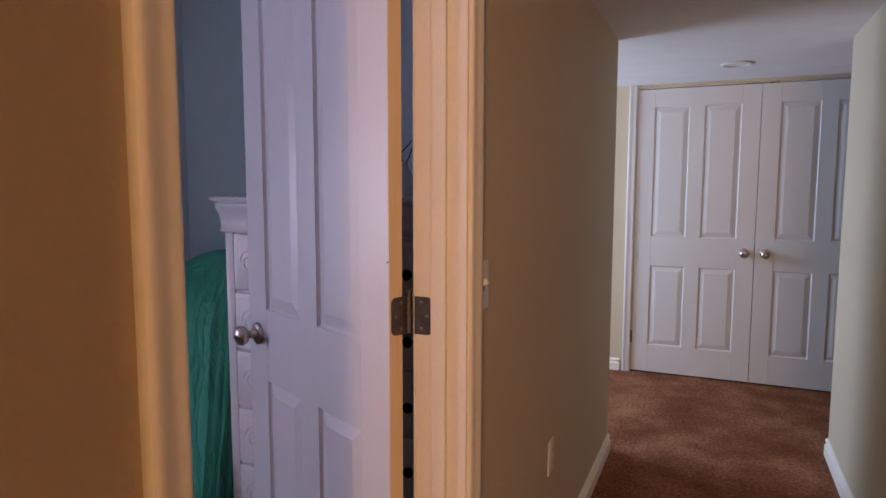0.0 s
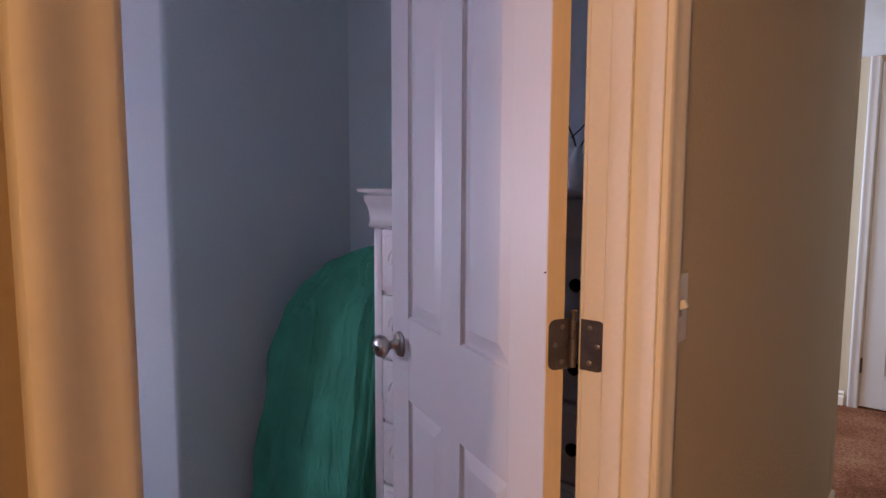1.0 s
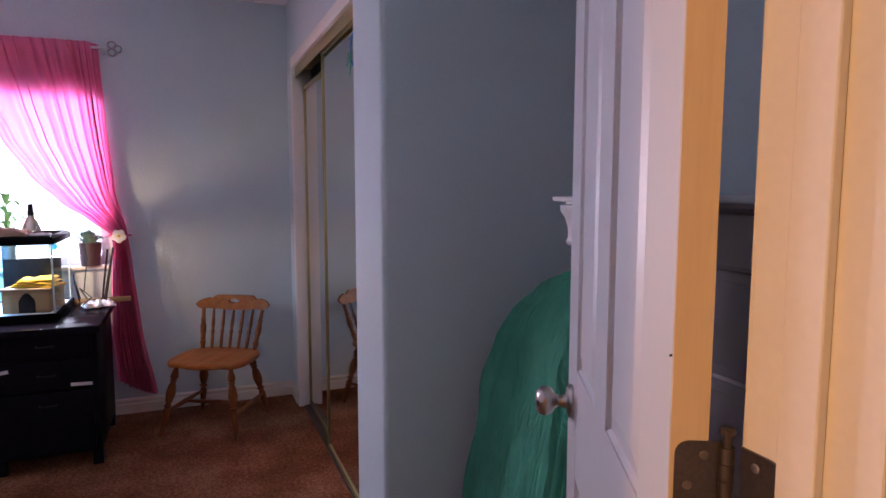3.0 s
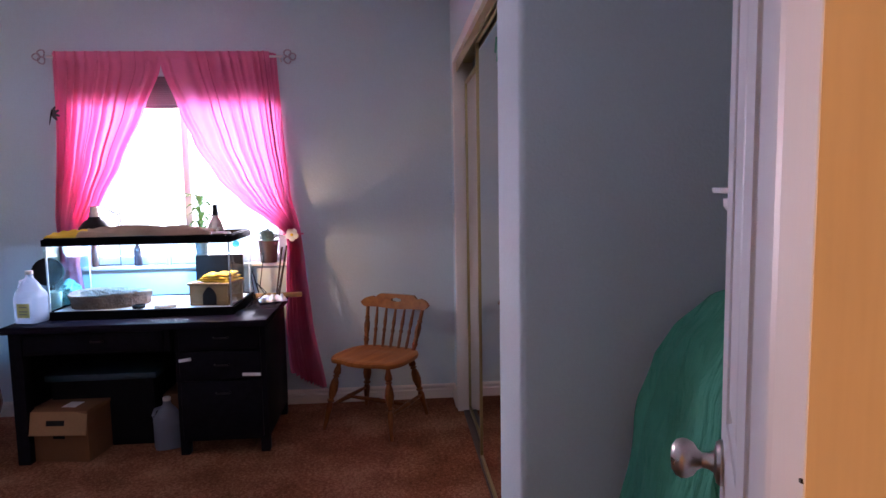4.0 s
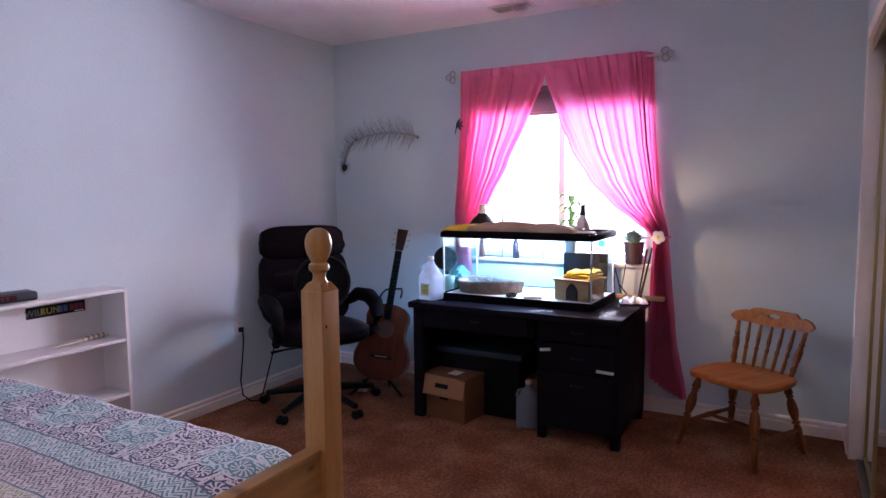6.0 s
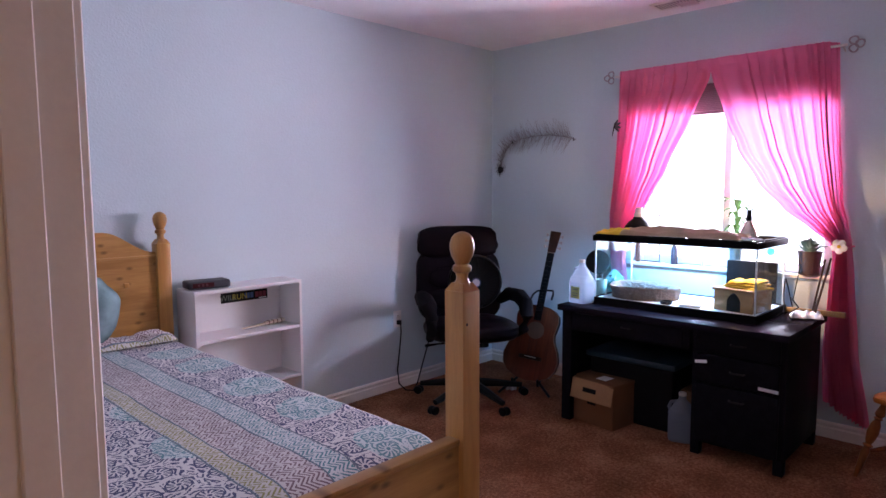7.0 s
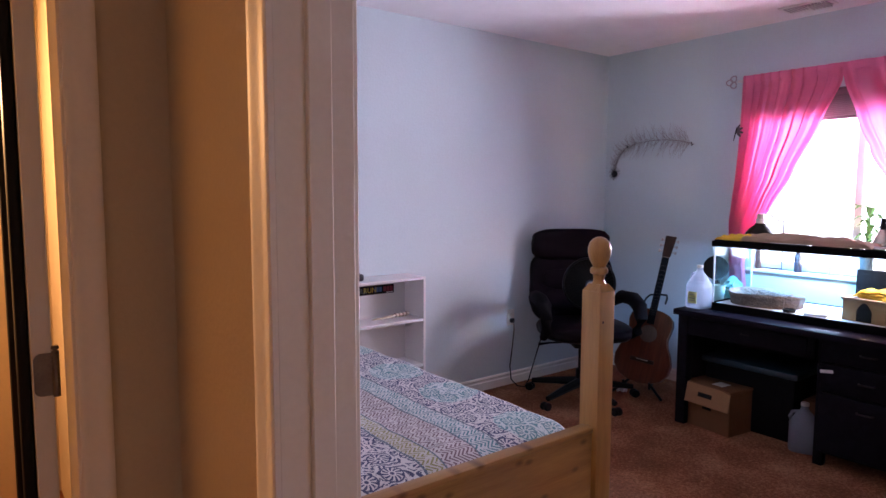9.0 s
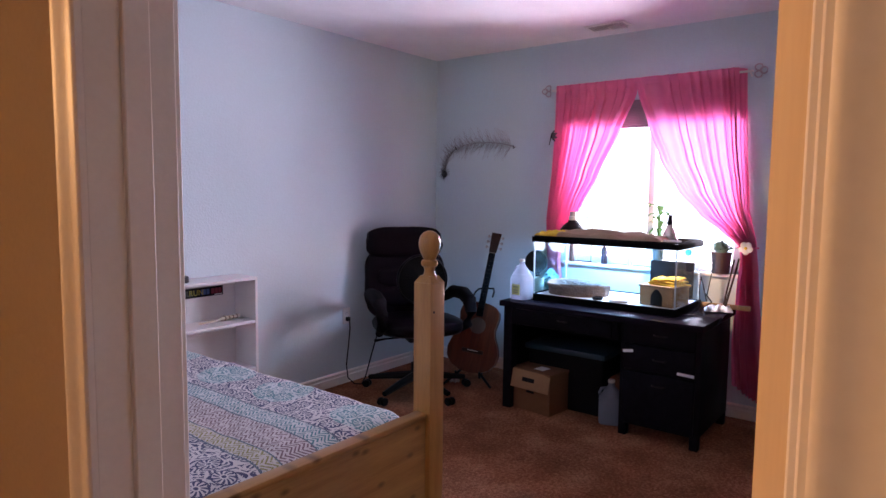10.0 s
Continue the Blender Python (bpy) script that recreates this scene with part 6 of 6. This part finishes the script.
def words(name, text, size, mat, parent, m):
    """Flat raised lettering in the built-in font, as a mesh."""
    cu = bpy.data.curves.new(name, "FONT")
    cu.body, cu.size, cu.extrude, cu.align_x = text, size, 0.0004, "CENTER"
    tmp = new(name, cu)
    data = bpy.data.meshes.new_from_object(tmp.evaluated_get(bpy.context.evaluated_depsgraph_get()))
    bpy.data.objects.remove(tmp)
    data.materials.clear()
    data.materials.append(mat)
    ob = new(name, data)
    ob.parent, ob.matrix_basis = parent, m
    return ob


# worded sticker on the back panel, right under the top
gm = thing("bumper_sticker", "black sticker with coloured words on the shelf back", "sticker", pose(-0.900, YL + 0.0205, 0.791))
part("sheet", block(bm_new(), (-0.140, 0, -0.028), (0.140, 0.0012, 0.027)), BLACK, gm)
words("lettering", "WILL", 0.042, plain("grey_print", (0.10, 0.13, 0.10), 0.5), gm, pose(0.098, 0.0018, -0.015, 90, 0, 180))
words("lettering", "RUN", 0.044, YELP, gm, pose(0.030, 0.0018, -0.015, 90, 0, 180))
for x0, x1, c in ((-0.052, -0.034, BLUEP), (-0.030, -0.012, BLUEP), (-0.008, 0.000, BLUEP), (-0.085, -0.064, RED), (-0.107, -0.089, RED), (-0.130, -0.111, RED)):
    part("print_bar", block(bm_new(), (x0, 0.0013, -0.015), (x1, 0.0020, 0.015)), c, gm)
part("print_bar", block(bm_new(), (-0.132, 0.0013, -0.024), (-0.085, 0.0020, -0.019)), TAPE, gm)
rs = thing("rain_stick", "cream carved stick lying on the shelf", "stick", pose(-0.93, YL + 0.135, 0.634, 0, 0, 8))
part("shaft", turned(bm_new(), (0.13, 0, 0.006), (-0.02, 0, 0.006), [(0, 0.001), (0.1, 0.004), (1, 0.007)], 10), plain("cream_wood", (0.6, 0.5, 0.36)), rs)
part("grip", turned(bm_new(), (-0.02, 0, 0.008), (-0.16, 0, 0.010), [(0, 0.008), (0.05, 0.012), (0.12, 0.008), (0.2, 0.012), (0.45, 0.011), (0.5, 0.0135), (0.55, 0.011), (0.9, 0.012), (1, 0.008)], 12), plain("cream_grip", (0.62, 0.54, 0.42)), rs)
for k in range(4):
    part("ring_band", turned(bm_new(), (-0.045 - 0.028 * k, 0, 0.0095), (-0.052 - 0.028 * k, 0, 0.0095), [(0, 0.0128), (1, 0.0128)], 12), plain("brown_band", (0.16, 0.08, 0.05)), rs)

# ---- chest of drawers, vase, blanket ----
cd = thing("chest_of_drawers", "white painted chest of drawers with black knobs", "chest of drawers", pose(0.148, 2.205, 0))
CW = 0.442
part("body", block(bm_new(), (-CW, 0.012, 0.0), (CW, 0.50, 1.21), 0.003), WHITE_LAM, cd)
for x in (-CW, CW - 0.032):
    part("stile", block(bm_new(), (x, 0, 0), (x + 0.032, 0.012, 1.21), 0.002), WHITE_LAM, cd)
bm = bm_new()
prof = [(0.0, 1.205), (0.012, 1.205), (0.016, 1.213), (0.012, 1.221), (0.011, 1.232), (0.013, 1.252), (0.020, 1.272), (0.029, 1.286), (0.030, 1.300), (0.018, 1.304), (0.018, 1.308), (0.046, 1.311), (0.048, 1.320), (0.044, 1.322), (0.0, 1.322)]
rings = [[bm.verts.new(c) for c in ((-CW - o * 0.45, 0.50, z), (-CW - o * 0.45, -o, z), (CW + min(o, 0.02), -o, z), (CW + min(o, 0.02), 0.50, z))] for o, z in prof]
for a, b in zip(rings, rings[1:]):
    for k in range(4):
        bm.faces.new((a[k], a[(k + 1) % 4], b[(k + 1) % 4], b[k]))
bm.faces.new(rings[0])
bm.faces.new(rings[-1])
part("cornice", bm, WHITE_LAM, cd, "moulded white cornice top")
for k in range(5):
    z0 = 0.215 + 0.1985 * k
    d = part("drawer", block(bm_new(), (-CW + 0.036, -0.004, z0 + 0.004), (CW - 0.036, 0.012, z0 + 0.192), 0.005), WHITE_LAM, cd)
    part("inset", block(bm_new(), (-CW + 0.055, -0.0065, z0 + 0.022), (CW - 0.055, -0.004, z0 + 0.174), 0.002), WHITE_LAM, d)
    for sx in (-1, 1):
        pts = [(sx * (0.249 + 0.095 + 0.032 * (1 - i / 30) * math.cos(i * 0.42)), -0.007, z0 + 0.098 + 0.042 * (1 - i / 30) * math.sin(i * 0.42)) for i in range(26)]
        part("scroll", tube(bm_new(), pts, 0.0022, 5), WHITE_LAM, d)
    for x in (-0.249, 0.249):
        part("knob", lathe(bm_new(), [(0.008, 0), (0.008, 0.008), (0.015, 0.014), (0.016, 0.020), (0.010, 0.025), (0, 0.026)], 16, pose(x, -0.0065, z0 + 0.093, 90, 0, 0)), BLACK, d, "round black knob")
va = thing("twig_vase", "white bottle vase holding dark twigs", "vase", pose(0.262, 2.43, 1.322))
part("bottle", lathe(bm_new(), [(0, 0), (0.030, 0), (0.032, 0.06), (0.022, 0.085), (0.012, 0.10), (0.013, 0.115), (0.010, 0.115), (0, 0.11)], 20), plain("milk_glass", (0.66, 0.68, 0.70), 0.15), va)
for a, b in (((0, 0, 0.10), (-0.05, 0.01, 0.20)), ((0, 0, 0.10), (0.03, 0, 0.16)), ((-0.02, 0.002, 0.14), (0.025, 0.01, 0.185)), ((0, 0, 0.10), (-0.02, -0.02, 0.175))):
    part("twig", tube(bm_new(), [a, ((a[0] + b[0]) / 2 + 0.004, (a[1] + b[1]) / 2, (a[2] + b[2]) / 2), b], 0.0022, 5), DARKWOOD, va)


LEFTS = [(1.125, 0.0), (1.115, 0.12), (1.05, 0.30), (0.95, 0.42), (0.86, 0.49), (0.7, 0.53), (0.4, 0.56), (0.0, 0.575)]


def reach(z):
    for (z0, a), (z1, b) in zip(LEFTS, LEFTS[1:]):
        if z0 >= z >= z1:
            return a + (b - a) * (z0 - z) / (z0 - z1)
    return LEFTS[-1][1]


def blanket(u, v):
    a = radians(-10 + 215 * u)
    c, s = [math.copysign(abs(q) ** 0.5, q) for q in (math.cos(a), math.sin(a))]
    z = 1.125 - 1.121 * (0.35 * v + 0.65 * v ** 2.2)
    k = reach(z)
    fold = 0.7 - 1.3 * abs(math.sin(6.5 * a + 0.9 + 1.5 * v + 1.2 * noise.noise(Vector((a * 2, v * 2, 9))))) + math.sin(23 * a + 1.3 + 4 * v) * 0.30 + noise.noise(Vector((a * 4, v * 5, 4))) * 0.7
    rr = k * (1 + 0.075 * fold * min(1, (1.125 - z) * 2.4))
    x = -0.43 - rr * (c if c > 0 else 0.25 * c)
    y = 2.47 - rr * (0.46 + 0.16 * (1 - z) ** 2) * s
    z += 0.014 * noise.noise(Vector((x * 9, y * 9, 1))) * (1 - v)
    return (min(max(x, -0.985), -0.312), min(y, 2.735), max(z, 0.004))


solid("blanket", sheet(bm_new(), 150, 60, blanket, 0.007), GREEN, "green fleece blanket draped over a seat in the alcove", "blanket")

# ---- marks on the mirror ----
mk = thing("mirror_drawing", "blue and green crayon scribble on the mirror", "drawing", pose(-1.50, YC + 0.0302, 1.90))
bm = bm_new()
tube(bm, [(0.02, 0, -0.07), (-0.01, 0, -0.08), (-0.035, 0, -0.05), (-0.03, 0, 0.0), (0.0, 0, 0.045), (0.03, 0, 0.04), (-0.05, 0, 0.03)], 0.003, 5)
part("blue_line", bm, plain("blue_crayon", (0.06, 0.28, 0.62)), mk)
part("green_line", tube(bm_new(), [(-0.10, 0, -0.07), (-0.07, 0, -0.02), (-0.04, 0, -0.09), (-0.02, 0, -0.03), (-0.06, 0, -0.11)], 0.003, 5), plain("green_crayon", (0.12, 0.42, 0.28)), mk)

# ---- bathroom through the far doorway ----
bdr = thing("door_bathroom", "white bathroom door standing open with a black-framed mirror", "door", pose(0.932, 0.385, 0.012, 0, 0, -91), kind="structure")
leaf(bdr, 0.74, 2.02, 0.035, 0.020)
hb = part("hinge_pin", lathe(bm_new(), [(0, -0.045), (0.0068, -0.045), (0.0068, 0.045), (0.003, 0.046), (0.0075, 0.05), (0.006, 0.056), (0, 0.056)], 10), HINGE, bdr, "steel hinge", pose(-0.003, -0.002, 1.016))
part("hinge_leaf", hinge_plate(bm_new(), 0.003, 0, w=0.034, x=0.001, out=-0.0025), HINGE, hb)
bm = bm_new()
for lo, hi in (((0.02, 0.0385, 0.35), (0.065, 0.060, 1.95)), ((0.42, 0.0385, 0.35), (0.465, 0.060, 1.95)), ((0.065, 0.0385, 0.35), (0.42, 0.060, 0.395)), ((0.065, 0.0385, 1.905), (0.42, 0.060, 1.95))):
    block(bm, lo, hi, 0.006)
mf = part("mirror_frame", bm, BLACK, bdr, "glossy black mirror frame")
part("mirror_pane", block(bm_new(), (0.065, 0.0390, 0.395), (0.42, 0.046, 1.905)), MIRROR, mf)
va2 = thing("vanity", "orange-brown wooden bathroom vanity with a white top", "vanity", pose(1.55, -1.0, 0))
part("cabinet", block(bm_new(), (0, -0.48, 0.09), (0.9, 0.30, 0.80), 0.004), MAPLE, va2)
part("countertop", block(bm_new(), (-0.02, -0.49, 0.80), (0.92, 0.33, 0.835), 0.006), PLASTIC_W, va2)
for k in range(4):
    d = part("drawer", block(bm_new(), (-0.018, -0.10, 0.12 + 0.165 * k), (0.0, 0.26, 0.27 + 0.165 * k), 0.006), MAPLE, va2)
    part("knob", lathe(bm_new(), [(0.006, 0), (0.014, 0.014), (0, 0.022)], 12, pose(-0.018, 0.08, 0.195 + 0.165 * k, 0, -90, 0)), NICKEL, d)
for y, h, c in ((-0.75, 0.17, RED), (-0.83, 0.20, plain("pink_lotion", (0.6, 0.25, 0.3))), (-0.92, 0.13, PLASTIC_W)):
    solid("bottle", lathe(bm_new(), [(0, 0), (0.03, 0), (0.03, h * 0.7), (0.012, h * 0.8), (0.012, h), (0, h)], 14, pose(1.64, y, 0.835)), c, "toiletry bottle on the bathroom counter", "bottle", group="toiletry bottles")
